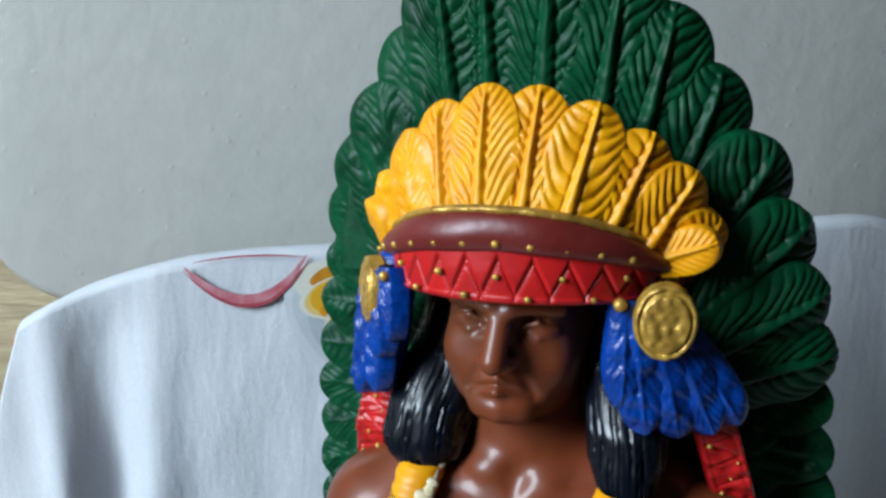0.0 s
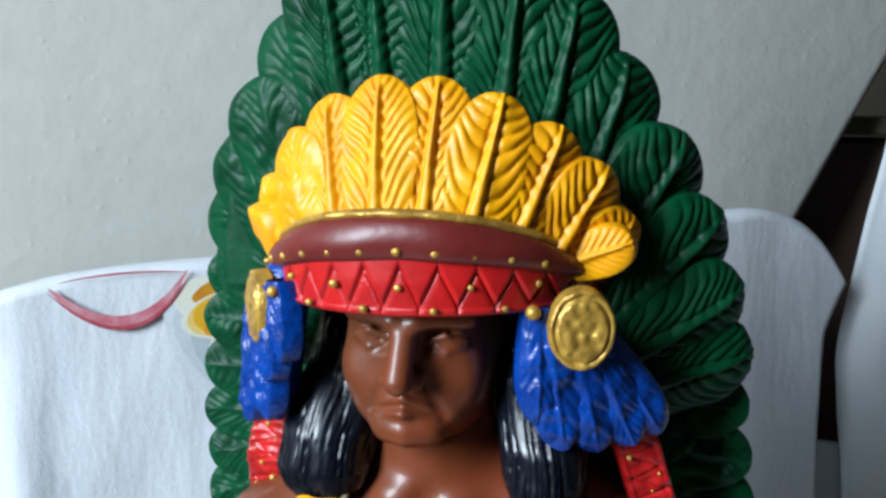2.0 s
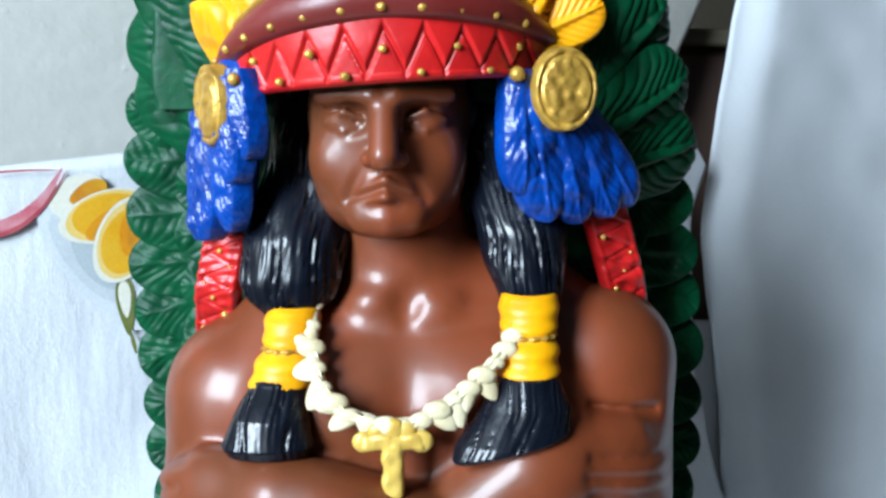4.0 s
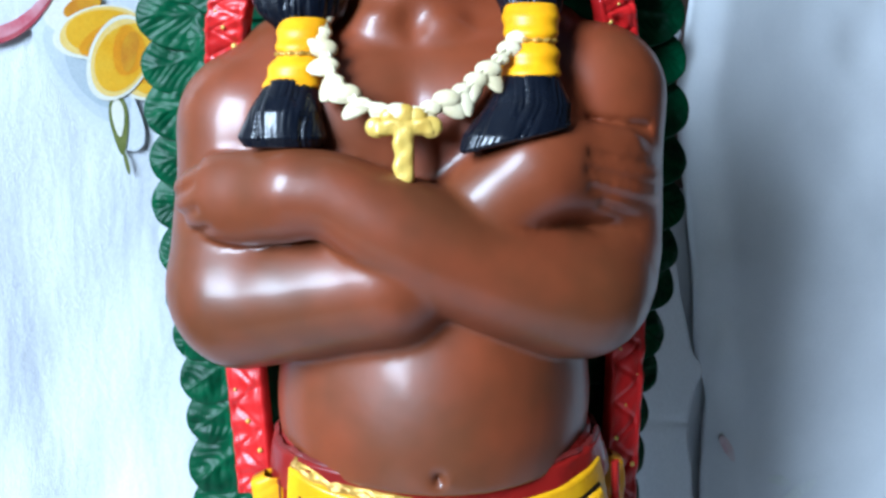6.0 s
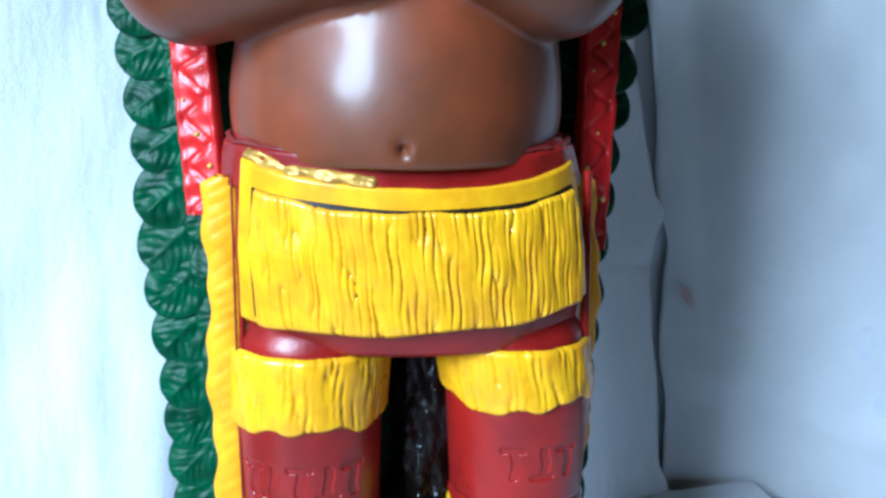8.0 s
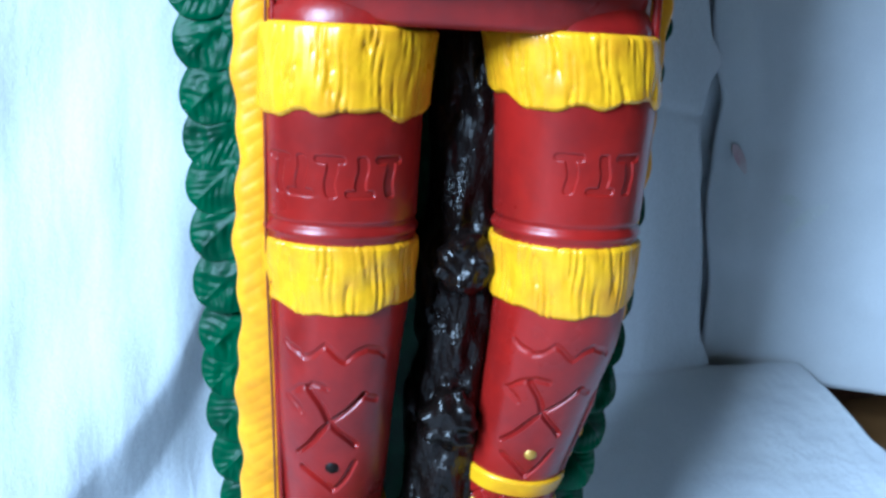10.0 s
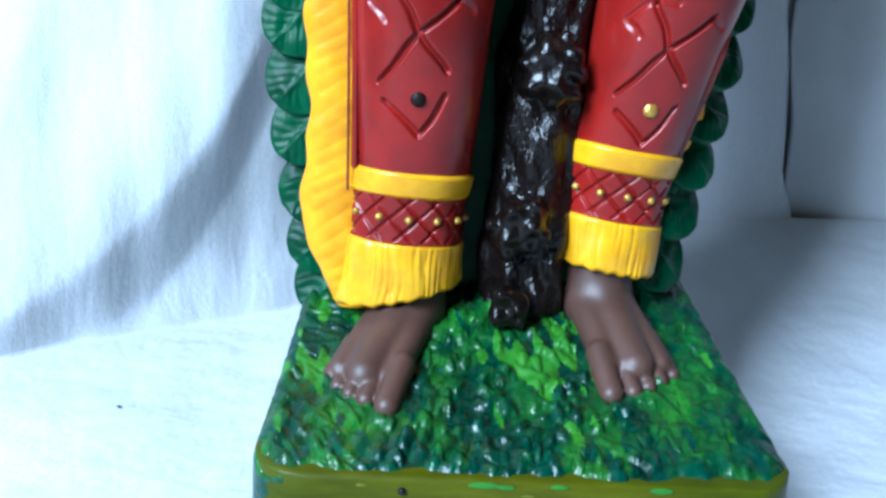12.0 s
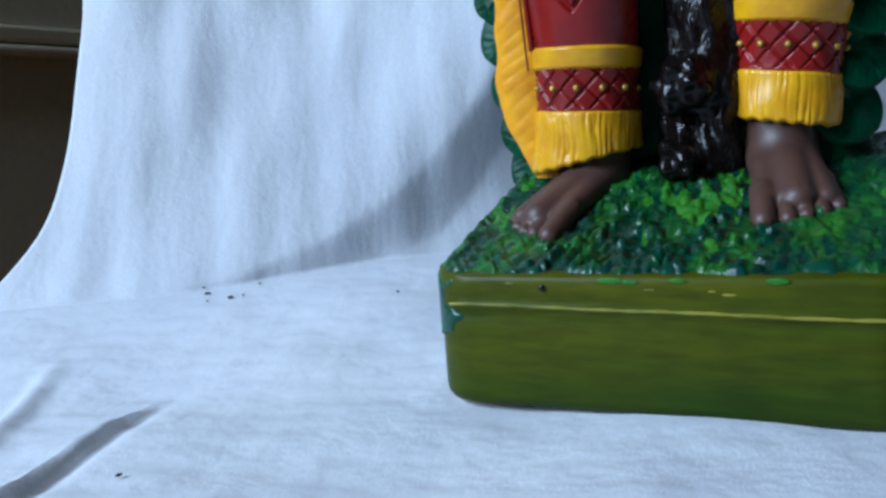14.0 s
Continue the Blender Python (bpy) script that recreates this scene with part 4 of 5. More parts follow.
# body with folded arms
def chain(p, points):
    """A limb through several joints, with its radius at each."""
    f = None
    rows = np.array([(*a, r) for a, r in points], float)
    rows = np.concatenate([[2 * rows[0] - rows[1]], rows, [2 * rows[-1] - rows[-2]]])
    fine = []
    for i in range(1, len(rows) - 2):
        for t in np.arange(0, 1, 0.125):
            a, b, c, d = rows[i - 1:i + 3]
            fine.append(0.5 * (2 * b + (c - a) * t + (2 * a - 5 * b + 4 * c - d) * t ** 2 + (3 * b - 3 * c + d - a) * t ** 3))
    fine.append(rows[-2])
    points = [(q[:3], q[3]) for q in fine]
    for (a, ra), (b, rb) in zip(points[:-1], points[1:]):
        d = limb(p, a, b, ra, rb)
        f = d if f is None else np.minimum(f, d)
    return f


def body_field(p):
    f = ball(p, (0, 14, 322), (47, 44, 95))
    f = melt(f, ball(p, (-1, 10, 306), (47.5, 42, 44)), 8)
    f = melt(f, ball(p, (2, -3, 305), (35, 33, 48)), 6)
    f = melt(f, ball(p, (-5, 8, 384), (58, 33, 42)), 12)
    f = melt(f, ball(p, (-28, -6, 392), (26, 22, 20)), 10)
    f = melt(f, ball(p, (16, -6, 394), (26, 22, 20)), 10)
    f = melt(f, limb(p, (-9.5, 4, 452), (-7, 6, 418), 17.5, 17.5), 6)
    f = melt(f, limb(p, (-7, 10, 424), (-42, 8, 408), 14, 16), 10)
    f = melt(f, limb(p, (-7, 10, 424), (30, 8, 413), 14, 16), 10)
    f = f + groove(p, (-7, -24, 412), (-8, -32, 372), 3.0, 1.8)
    f = f + groove(p, (-11, -14, 416), (-34, -10, 414), 2.5, -1.2) + groove(p, (-3, -14, 416), (22, -8, 418), 2.5, -1.2)
    f = melt(f, ball(p, (-15, -9, 420.5), (6.5, 5.5, 4.5)), 5)
    f = melt(f, ball(p, (1.5, -9, 419), (6, 5.5, 4.2)), 5)
    f = carve(f, ball(p, (-7, -18, 422), (3.5, 5, 4.5)), 4)
    f = f + (3.4 * np.exp(-((p[0] + 1.2) / 1.3) ** 2 - ((p[2] - 299.4) / 1.9) ** 2) - 0.8 * np.exp(-((p[0] - 1.6) / 1.2) ** 2 - ((p[2] - 298.6) / 1.2) ** 2)) * (p[1] < 0)
    # arms: the one folded beneath first
    arm = melt(limb(p, (-53.5, 4, 391), (-57, -4, 350), 20, 20), ball(p, (-50, 5, 393), (22, 21, 21)), 8)
    arm = melt(arm, limb(p, (-55, -10, 344), (-14, -26, 352), 20, 17), 7)
    f = melt(f, arm, 4)
    low = chain(p, [((-14, -24, 352), 17), ((6, -25, 366), 14), ((24, -26, 381), 14)])
    low = melt(low, ball(p, (40, -17.5, 380), (25, 13.5, 15), (0, 12, 26)), 8)
    low = melt(low, limb(p, (24, -24, 388), (50, -18, 389), 4.5, 3.5), 4)
    for a, b in (((38, 386), (63, 381)), ((37, 382), (64, 375)), ((38, 377.5), (63, 369.5)), ((42, 373), (61, 364.5))):
        low = low + score(p, a, b, 1.1, 1.3)
    arm2 = melt(limb(p, (46, 4, 400), (46, -2, 356), 20.5, 20), ball(p, (43, 5, 401), (21, 20, 19)), 8)
    f = melt(f, arm2, 3)
    f = melt(f, low, 3.5)
    over = chain(p, [((43, -8, 350), 20.5), ((37, -17, 347), 19.5), ((14, -26, 355), 17.0), ((-8, -32, 365), 14.8), ((-26, -34, 375), 11.5), ((-36, -33, 377), 10.8)])
    over = melt(over, ball(p, (-52, -25, 374.5), (22, 10, 12.8), (0, 0, -28)), 9)
    for a, b in (((-63, 384), (-79, 376)), ((-64, 378), (-79, 370)), ((-63, 372), (-79, 364.5)), ((-60, 367), (-77, 360))):
        over = over + score(p, a, b, 0.9, 1.5)
    f = melt(f, over, 1.4)
    f = f + groove(p, (-62, -22, 389), (-52, -24, 388), 1.6, 1.2) + score(p, (40, 394.5), (58, 392), 1.3, 1.8)
    f = f + 0.1 * np.sin(p[0] * 0.13 + 1) * np.sin(p[2] * 0.11) + 0.04 * np.sin(p[0] * 0.4 + p[2] * 0.3)
    return np.maximum(f, 294 - p[2])


solid(body_field, (-84, -54, 292), (76, 46, 452), 0.95, SKIN, smooth=5)


def head_field(p):
    x = p[0] + 11
    m = (np.abs(x), p[1], p[2])
    f = ball((x, p[1], p[2]), (0, 2, 468), (21.5, 26, 28))
    f = melt(f, ball((x, p[1], p[2]), (0, -4.5, 449.5), (18.5, 18.3, 13)), 7)
    f = melt(f, limb(m, (0, -19.5, 443.5), (5, -18, 443.5), 4.6, 4.2), 4)
    f = melt(f, ball(m, (13, -12, 458), (6, 7, 7)), 6)
    f = melt(f, limb(m, (3, -24.6, 473.4), (15, -18.5, 473.6), 2.6, 2.4), 2.0)
    f = carve(f, ball(m, (9.5, -24.5, 467.8), (6.4, 6.2, 4.2)), 1.6)
    f = melt(f, ball(m, (9.8, -16.6, 467.2), (5.2, 4.4, 2.9)), 0.8)
    f = melt(f, limb(m, (5.2, -20.6, 468.0), (9.8, -21.2, 469.6), 0.8, 0.9), 0.6)
    f = melt(f, limb(m, (9.8, -21.2, 469.6), (14.6, -17.8, 467.6), 0.9, 0.8), 0.6)
    f = melt(f, limb(m, (5.4, -20.4, 466.8), (10, -20.4, 464.9), 0.6, 0.8), 0.6)
    f = melt(f, limb(m, (10, -20.4, 464.9), (14.4, -17.8, 466.8), 0.8, 0.6), 0.6)
    f = melt(f, limb((x, p[1], p[2]), (0, -22.5, 474), (0, -29.3, 459.3), 3.3, 3.6), 2.0)
    f = melt(f, ball(m, (3.6, -25.2, 458.6), (2.5, 3, 2.3)), 1.2)
    f = melt(f, limb(m, (0, -24.2, 453.4), (6.4, -21.0, 450.6), 1.3, 0.8), 1.0)
    f = melt(f, limb(m, (0, -24.2, 449.6), (5.0, -21.6, 448.6), 1.9, 1.0), 1.0)
    f = f + groove(m, (0, -26, 451.6), (7.6, -20.5, 449.0), 0.9, 0.95)
    f = f + groove(m, (4.6, -24.5, 458.5), (9.5, -19.5, 448.5), 1.3, 1.2) + groove(m, (12.5, -18, 459), (13.5, -15, 449), 1.6, 0.7)
    f = f + groove(m, (0, -25, 446.7), (3, -24, 446.8), 1.3, 0.6)
    return np.maximum(f, p[2] - 484)


solid(head_field, (-36, -36, 434), (14, 32, 486), 0.55, SKIN, smooth=4)

# headband and brim
BAND = [(470, -10, 14, 44, 44), (484, -10, 13, 45, 45), (500, -11, 14, 46, 46), (515, -11, 16, 46, 46)]
drop = lambda th: 2.0 * (1 - np.cos(th)) + 2.5 * np.sin(th)
tri = lambda a: 2 * np.abs(((a / 9.0) % 1) - 0.5)


def triangles(a, z, v):
    zz = 0.15 + 0.62 * tri(a)
    return -1.1 * np.exp(-((v - zz) / 0.09) ** 2) - 0.5 * (v < zz - 0.1) * (v > 0.14)


def red_top(th):
    return 491.4 + drop(th) * 0.8 - 12.0 * (np.abs(th) / 1.3) ** 1.8


def brim_top(th):
    return np.maximum(500.5 - 23 * (np.abs(th) / 1.4) ** 2.1 + drop(th) * 0.5, red_top(th) + 0.3)


wrap(BAND, lambda th: 476 + drop(th) - 2.0 * (np.abs(th) / 1.3) ** 2, red_top, BRIGHT_RED, 1.2, triangles, rows=70, cols=520, span=(-1.45, 1.45))
wrap(BAND, lambda th: red_top(th) - 1.5, brim_top, BRIM, 0.4, lambda a, z, v: 3.4 * np.sin(math.pi * np.clip(v * 0.9 + 0.1, 0, 1)) ** 0.6 + 0.25 * waves(a, z, 58, 7, 0.03, 0.1), rows=40, cols=200, span=(-1.42, 1.42))
wrap(BAND, lambda th: brim_top(th) - 0.9, lambda th: brim_top(th) + 1.6, GOLD, 1.4, lambda a, z, v: 0.25 * waves(a, z, 59, 7, 0.06, 0.2), rows=10, cols=200, span=(-1.44, 1.44))
for k in range(-7, 8):
    th = 0.185 * k
    for dz, r, out in ((float(red_top(th)) + 1.0, 1.25, 48.6), ((478.0 if k % 2 else 483.5) + float(drop(th)) * 0.85 - 2.6 * (abs(th) / 1.3) ** 2, 1.2, 46.6)):
        z = dz
        bead((-10.5 + out * math.sin(th), 13.5 - out * math.cos(th), z), r * (0.8 + 0.12 * math.sin(5 * k + dz)), GOLD, (1.1, 0.7, 0.95))

# yellow feathers over the brim
YELLOW_TIPS = [(-58, 498), (-53, 506), (-43, 519), (-33, 527.5), (-19, 532.5), (-5, 532.5), (10, 529), (23.5, 522), (34.5, 513), (41.5, 501)]
for k, (tx, tz) in enumerate(YELLOW_TIPS):
    th = -1.2 + 2.35 * (k + 0.35) / 9.7
    bz = float(brim_top(th)) - 1.5
    foot_at = (-10.5 + 44 * math.sin(th), 16 - 44 * math.cos(th), bz - 3)
    tip_y = -19 + 14 * (abs(tx + 10.5) / 50) ** 2 + 1.0 * (k % 2)
    foot_at = (foot_at[0], foot_at[1] + 0.8 * (k % 2), foot_at[2])
    feather(foot_at, (tx, tip_y, tz), 21, YELLOW, normal=(0.85 * math.sin(th), -math.cos(th), 0.05), thick=3.6, pitch=4.3, root=0.7, belly=0.5, cut=0.4 if k < 3 else 1.15, rib=0.5 if k < 3 else 0.9,
            tip_round=0.45, slope=1.15, lump=0.3 if k < 3 else 0.1, flare=0.09, quill=0.0 if k < 3 else 0.05)
feather((24, -9, 487), (43, -12, 495), 13.5, YELLOW, normal=(0.2, -1, 0.1), thick=3.4, pitch=2.5, root=0.7, cut=0.9, tip_round=0.45)

# medallions
for c, n in (((32, -22.5, 474.5), (0.25, -1)), ((-54, -15, 471.5), (-0.8, -0.6))):
    th = np.linspace(0, math.tau, 60, endpoint=False)[None, :]
    r = np.linspace(0.01, 1, 26)[:, None]
    nx, ny = np.array(n) / np.hypot(*n)
    h = 2.0 * np.sqrt(np.clip(1 - r ** 6, 0, 1)) - 0.9 * np.exp(-((r - 0.8) / 0.05) ** 2) + 0.2 * waves(8 * r * np.cos(th), 8 * r * np.sin(th), int(abs(c[0])), 14, 0.12, 0.5) - 3 * (r > 0.99)
    a, b = 8.2 * r * np.cos(th), 10.2 * r * np.sin(th)
    clay.sheet(np.stack([c[0] - ny * a + nx * h, c[1] + nx * a + ny * h, c[2] + b + 0 * h], -1), GOLD, wrap=True, flip=True)


bead((20.5, -24, 478), 1.9, GOLD)
bead((-46.5, -22, 477.5), 1.6, GOLD)


# hair and tassels
def hair_piece(table, z0, z1, seed, paint=BLACK, pitch=2.4, depth=1.2):
    wrap(table, z0, z1, paint, 0, strands(seed, pitch, depth), rows=90, cols=150)


hair_piece([(418, -36, -11.5, 6.8, 6), (422, -36.8, -11, 11.2, 7.5), (427, -36.8, -9.5, 13.6, 9.5), (438, -35.5, -6, 14, 11), (455, -33, 6, 13, 12), (480, -34, 18, 10, 14)], 417, 482, 61, pitch=2.1, depth=2.3)
hair_piece([(418, 24.5, -14, 6.5, 6), (424, 25, -13, 8.8, 8), (431, 24, -11, 10.6, 9.5), (440, 23.2, -8, 11.8, 11), (460, 18, 7, 12, 12), (480, 17, 18, 10, 14)], 417, 482, 63, pitch=2.1, depth=2.3)
solid(lambda p: ball(p, (-10, 20, 460), (41, 23, 44)), (-54, -6, 412), (34, 46, 508), 1.5, BLACK)
for table in ([(402, -38.5, -23, 7.2, 6.5), (411.5, -36.4, -19, 6.4, 6), (421, -35.4, -13, 6.4, 6)], [(405, 23.3, -25, 7.2, 6.5), (414, 23.8, -22, 6.7, 6), (424.5, 24.3, -17, 6.9, 6.2)]):
    z0, z1 = table[0][0], table[-1][0]
    wrap(table, z0, z1, YELLOW, 0.6, lambda a, z, v: -1.1 * np.exp(-((v - 0.5) / 0.08) ** 2) + 0.3 * np.sin(v * 25), rows=40, cols=60)
    wrap(table, (z0 + z1) / 2 - 0.9, (z0 + z1) / 2 + 0.9, GOLD, 0.3, lambda a, z, v: 0.4 * np.sin(a * 2.0), rows=8, cols=60)
hair_piece([(387.1, -40, -31, 2, 1), (387.8, -40, -32, 9.6, 5), (390.5, -40, -31.5, 11.6, 6.5), (397, -39.5, -28.5, 9.2, 7), (404, -38.5, -23.5, 6.4, 6)], 387.2, 405, 65, pitch=2.6, depth=1.0)
hair_piece([(384.8, 15, -34, 11, 4.5), (386.5, 16, -35, 12, 5.5), (391, 19, -33.5, 13.6, 6.5), (398.5, 22.4, -29, 11, 7), (407, 23.2, -25, 6.4, 6)], lambda th: 389.4 + 3.2 * np.sin(th), 408, 67, pitch=2.6, depth=1.0)

# blue tufts and the red ribbons under them
for b, t, w in (((36, -11, 469), (52, -4, 445), 13), ((33, -14, 470), (45.5, -8, 442.5), 14), ((29, -16, 472), (37, -12, 441), 14), ((23, -18, 475), (28.5, -16, 442), 14), ((21, -18, 479), (22, -19, 449), 11)):
    feather(b, t, w, BLUE, normal=(0.25, -1, 0.1), thick=4.6, pitch=5.0, root=0.75, cut=0.3, rib=0.5, lump=0.35, slope=2.2)
solid(lambda p: melt(limb(p, (22, -12, 478), (29, -9, 470), 4.5, 6.5), limb(p, (28, -10, 470), (38, -4, 448), 8, 7), 5), (4, -28, 438), (54, 10, 488), 1.0, BLUE)
for b, t, w in (((-47, -16, 478), (-48, -18, 452), 10), ((-50, -14, 474), (-50, -15, 440), 11), ((-55, -9, 472), (-57, -9, 437), 11), ((-45, -18, 480), (-44, -19, 458), 9), ((-58, -3, 470), (-61, -2, 436), 10)):
    feather(b, t, w, BLUE, normal=(-0.75, -0.8, 0.1), thick=4.5, pitch=3.2, root=0.7, cut=0.6, rib=0.3, slope=2.4, lump=0.4)
solid(lambda p: limb(p, (-48, -9, 478), (-54, -5, 446), 6.5, 8), (-66, -22, 434), (-38, 8, 490), 1.0, BLUE)


def ribbon(line, width, seed, facing):
    line = np.array(line, float)
    t = np.linspace(0, 1, 260)
    k = np.linspace(0, 1, len(line))
    mid = np.stack([np.interp(t, k, line[:, i]) for i in range(3)], -1)
    s = np.linspace(-1, 1, 26)[None, :]
    side = np.array([facing[1], -facing[0], 0.0]) * -1
    out = np.array([facing[0], facing[1], 0.0])
    run = (t * np.linalg.norm(np.diff(line, axis=0), axis=1).sum())[:, None]
    high = 2.0 * np.sqrt(np.clip(1 - 0.8 * s ** 2, 0, 1)) + 0.5 * (np.abs(s) > 0.75)
    zz = 2 * np.abs(((run / 11) % 1) - 0.5) * 1.3 - 0.65
    high = high - 0.9 * np.exp(-((s - zz) / 0.13) ** 2)
    high = high + 0.35 * waves(s * width / 2, run, seed + 90, 9, 0.05, 0.2)
    high = np.where(np.abs(s) > 0.99, -2.0, high)
    pts = mid[:, None, :] + side * (s * width / 2)[..., None] + out * high[..., None]
    clay.sheet(pts, BRIGHT_RED, flip=True)
    for q in range(2, 22):
        at = mid[int(q * 11.5)]
        bead(at + out * 2.0 + side * (width * (0.3 * math.sin(q * 2.1 + seed))), 0.6 + 0.3 * math.sin(q * 1.3), PALE_GOLD)


ribbon([(45, -3, 446), (52, 2, 424), (58, 16, 400), (63, 20, 350), (63, 20, 310), (62, 20, 262)], 13, 1, (0.3, -0.954))
ribbon([(-54, 0, 442), (-59, 2, 422), (-63, 14, 400), (-62, 16, 350), (-60.5, 15, 318), (-57.5, 12, 275)], 13, 2, (-0.3, -0.954))

# necklace of teeth and its gold cross
NECK_PATH = np.array([(-31, -14, 421), (-30, -24, 413), (-27.5, -30, 405), (-21.5, -34, 399), (-13, -36, 396.5), (-5, -36, 396.5), (2.4, -34.5, 400.5), (9.3, -32.5, 405), (15.2, -29.5, 410), (20, -25, 415)], float)
cord(NECK_PATH, 1.8, CREAM)
for k in range(18):
    q0 = k / 17 * (len(NECK_PATH) - 1)
    i = min(int(q0), len(NECK_PATH) - 2)
    at = NECK_PATH[i] + (NECK_PATH[i + 1] - NECK_PATH[i]) * (q0 - i)
    run = NECK_PATH[i + 1] - NECK_PATH[i]
    run /= np.linalg.norm(run)
    out = np.array([run[2], 0, -run[0]])
    bead(at + np.array([0, -0.4, 0]), 2.3 + 0.5 * math.sin(k * 4.1), CREAM, (1.35, 0.7, 0.9))
    size = (8.6 if k < 6 else 3.0 if k > 14 else 8.2 if k > 10 else 5.8) + 1.4 * math.sin(k * 2.3)
    q = np.linspace(0, 1, 10)[:, None]
    th = np.linspace(0, math.tau, 10, endpoint=False)[None, :]
    r = (3.7 + 0.6 * math.sin(k * 3.1)) * np.sqrt(np.clip(1.02 - q ** 4, 0, 1)) * (1 - 0.38 * q) + 0.05
    along = np.array([0, -0.12, 0]) + out * 0.9 + run * (0.45 * math.cos(k * 1.7) - 0.25)
    mid = at + along * (size * q - 1.6)[..., None]
    clay.sheet(mid + run * (r * np.cos(th))[..., None] + np.array([0, 1, 0]) * (0.45 * r * np.sin(th))[..., None], CREAM, wrap=True)
for x, z, r in ((-16.4, 393, 2.3), (-13, 395.4, 2.1), (-6.4, 395.6, 2.1), (-3, 393, 2.4), (-9.5, 396, 2.4)):
    bead((x, -37, z), r * 1.15, PALE_GOLD, (1.1, 0.5, 1))
solid(lambda p: np.minimum(brick_form(p, (-9.7, -37, 387), (2.6, 1.9, 8.2), 1.5), brick_form(p, (-9.7, -37, 393), (7.6, 1.6, 2.2), 1.3)) - 0.34 * np.sin(p[2] * 1.1 + 1) * np.sin(p[0] * 0.9),
      (-20, -41, 376), (2, -32, 398), 0.55, PALE_GOLD)

# the crown of green feathers and the train behind the body
CROWN = [(-85, 25, 487), (-82, 20, 504), (-76, 15, 521), (-67, 12, 538), (-55, 9, 556), (-42, 6, 570), (-28.5, 4, 574), (-8, 3, 575), (10, 4, 567), (23.5, 8, 557), (36.5, 11, 541), (52.5, 13, 521), (63.5, 15, 501), (71, 18, 481), (76, 22, 461)]
for k, (tx, ty, tz) in enumerate(CROWN):
    d = Vector((tx + 11, 0, tz - 440))
    lean = math.atan2(d.x, d.z)
    lean *= 0.5 + 0.5 * min(1.0, abs(lean) / radians(75))
    run = 0.66 * d.length
    foot_at = (tx - run * math.sin(lean), 12 - 14 * max(0, math.sin(lean)), tz - run * math.cos(lean))
    a = math.atan2(d.z, d.x)
    grow = (-4.5, -5, -5.5, -6.5, -6, -1, 1.5, 1.5, 0.5, 0, 0, 0, 0, 0, 0)[k]
    end = (tx + grow * math.cos(a), ty - 1.2 * (k % 2), tz + grow * math.sin(a))
    end = (end[0], end[1] + 6 * min(1, max(0, (tx - 5) / 45)), end[2])
    turned = 1.2 * math.cos(a) if tx > 0 else 0.3 * math.cos(a)
    worn = k < 5                                 # the outer ones on one side are clogged with paint
    feather(foot_at, end, (31, 32, 32, 31, 30, 31, 31, 34, 31, 30, 30, 30, 29, 28, 26)[k], GREEN, normal=(turned, -1, 0), thick=5.0 if worn else 7.5, pitch=4.8, root=0.5, belly=0.7,
            cut=0.32 if worn else 1.15, rib=0.35 if worn else 1.4, tip_round=0.22, slope=1.25, lump=0.2 if worn else 0.15, bend=random.uniform(-1, 1), flare=0.17, quill=0.0 if worn else 0.1)


def train_edge(z):
    zs = [40, 55, 74, 92, 118, 135, 166, 215, 262, 296, 330, 365, 400, 430, 452, 470, 490, 505]
    left = np.interp(z, zs, [-53, -56, -60, -63, -65.5, -67, -69.5, -73.5, -79, -81, -85, -89, -90, -91, -90, -88, -86, -84])
    right = np.interp(z, zs, [46, 49, 52, 56, 60, 62, 64, 66, 70, 73.5, 79, 83, 83, 79.5, 76.5, 73, 67, 60])
    return left, right


for side in (-1, 1):
    for row in (1, 0):
        for k, z in enumerate(np.arange(56 + 7 * row, 476, 14.8)):
            z = z + random.uniform(-1.6, 1.6)
            lx, rx = train_edge(z)
            tip = float(lx if side < 0 else rx) - side * 15 * row
            depth = float(np.interp(z, [50, 160, 300, 400, 500], [24, 20, 30, 30, 24])) - 1.8 * row
            fall = float(np.interp(z, [50, 330, 400, 470], [-24, -22, -10, 4])) + random.uniform(-3, 3)
            inner = tip - side * float(np.interp(z, [50, 150, 300, 500], [20, 22, 28, 46]))
            feather((inner, depth + 1.5, z - fall * 0.75), (tip + side * 1.0, depth - 0.5 - 0.8 * (k % 2) + (3 if side > 0 else 0), z + fall * 0.25), 23 + random.uniform(-1, 2), GREEN, normal=(0.95 if side > 0 else -0.15, -1, 0.05), thick=2.3,
                    pitch=3.6, root=0.85, belly=0.5, cut=0.42, rib=0.25, lump=0.35, slope=1.1, tip_round=0.5, step_mm=0.6)


def train_field(p):
    z = np.asarray(p[2])
    left, right = train_edge(z)
    depth = np.interp(z, [50, 160, 300, 400, 500], [26, 23, 35, 37, 27])
    mid, half = (left + right) / 2, (right - left) / 2 - 6
    fx = np.abs(p[0] - mid) - half
    fy = np.abs(p[1] - depth - 3) - 5.5
    f = np.maximum(fx, fy)
    return np.maximum(f, np.maximum(44 - z, z - 500))


solid(train_field, (-100, 10, 42), (86, 52, 503), 2.0, GREEN)
solid(lambda p: np.maximum(np.hypot((p[0] + 13) / 64, (p[2] - 480) / 76) * 64 - 64, np.abs(p[1] - 18 - 0.2 * np.maximum(p[0], 0)) - 6), (-80, 6, 470), (54, 66, 560), 1.6, GREEN)

statue = clay.make("statue")
tagged(statue, "painted plaster statue with feather headdress and folded arms", "statue")


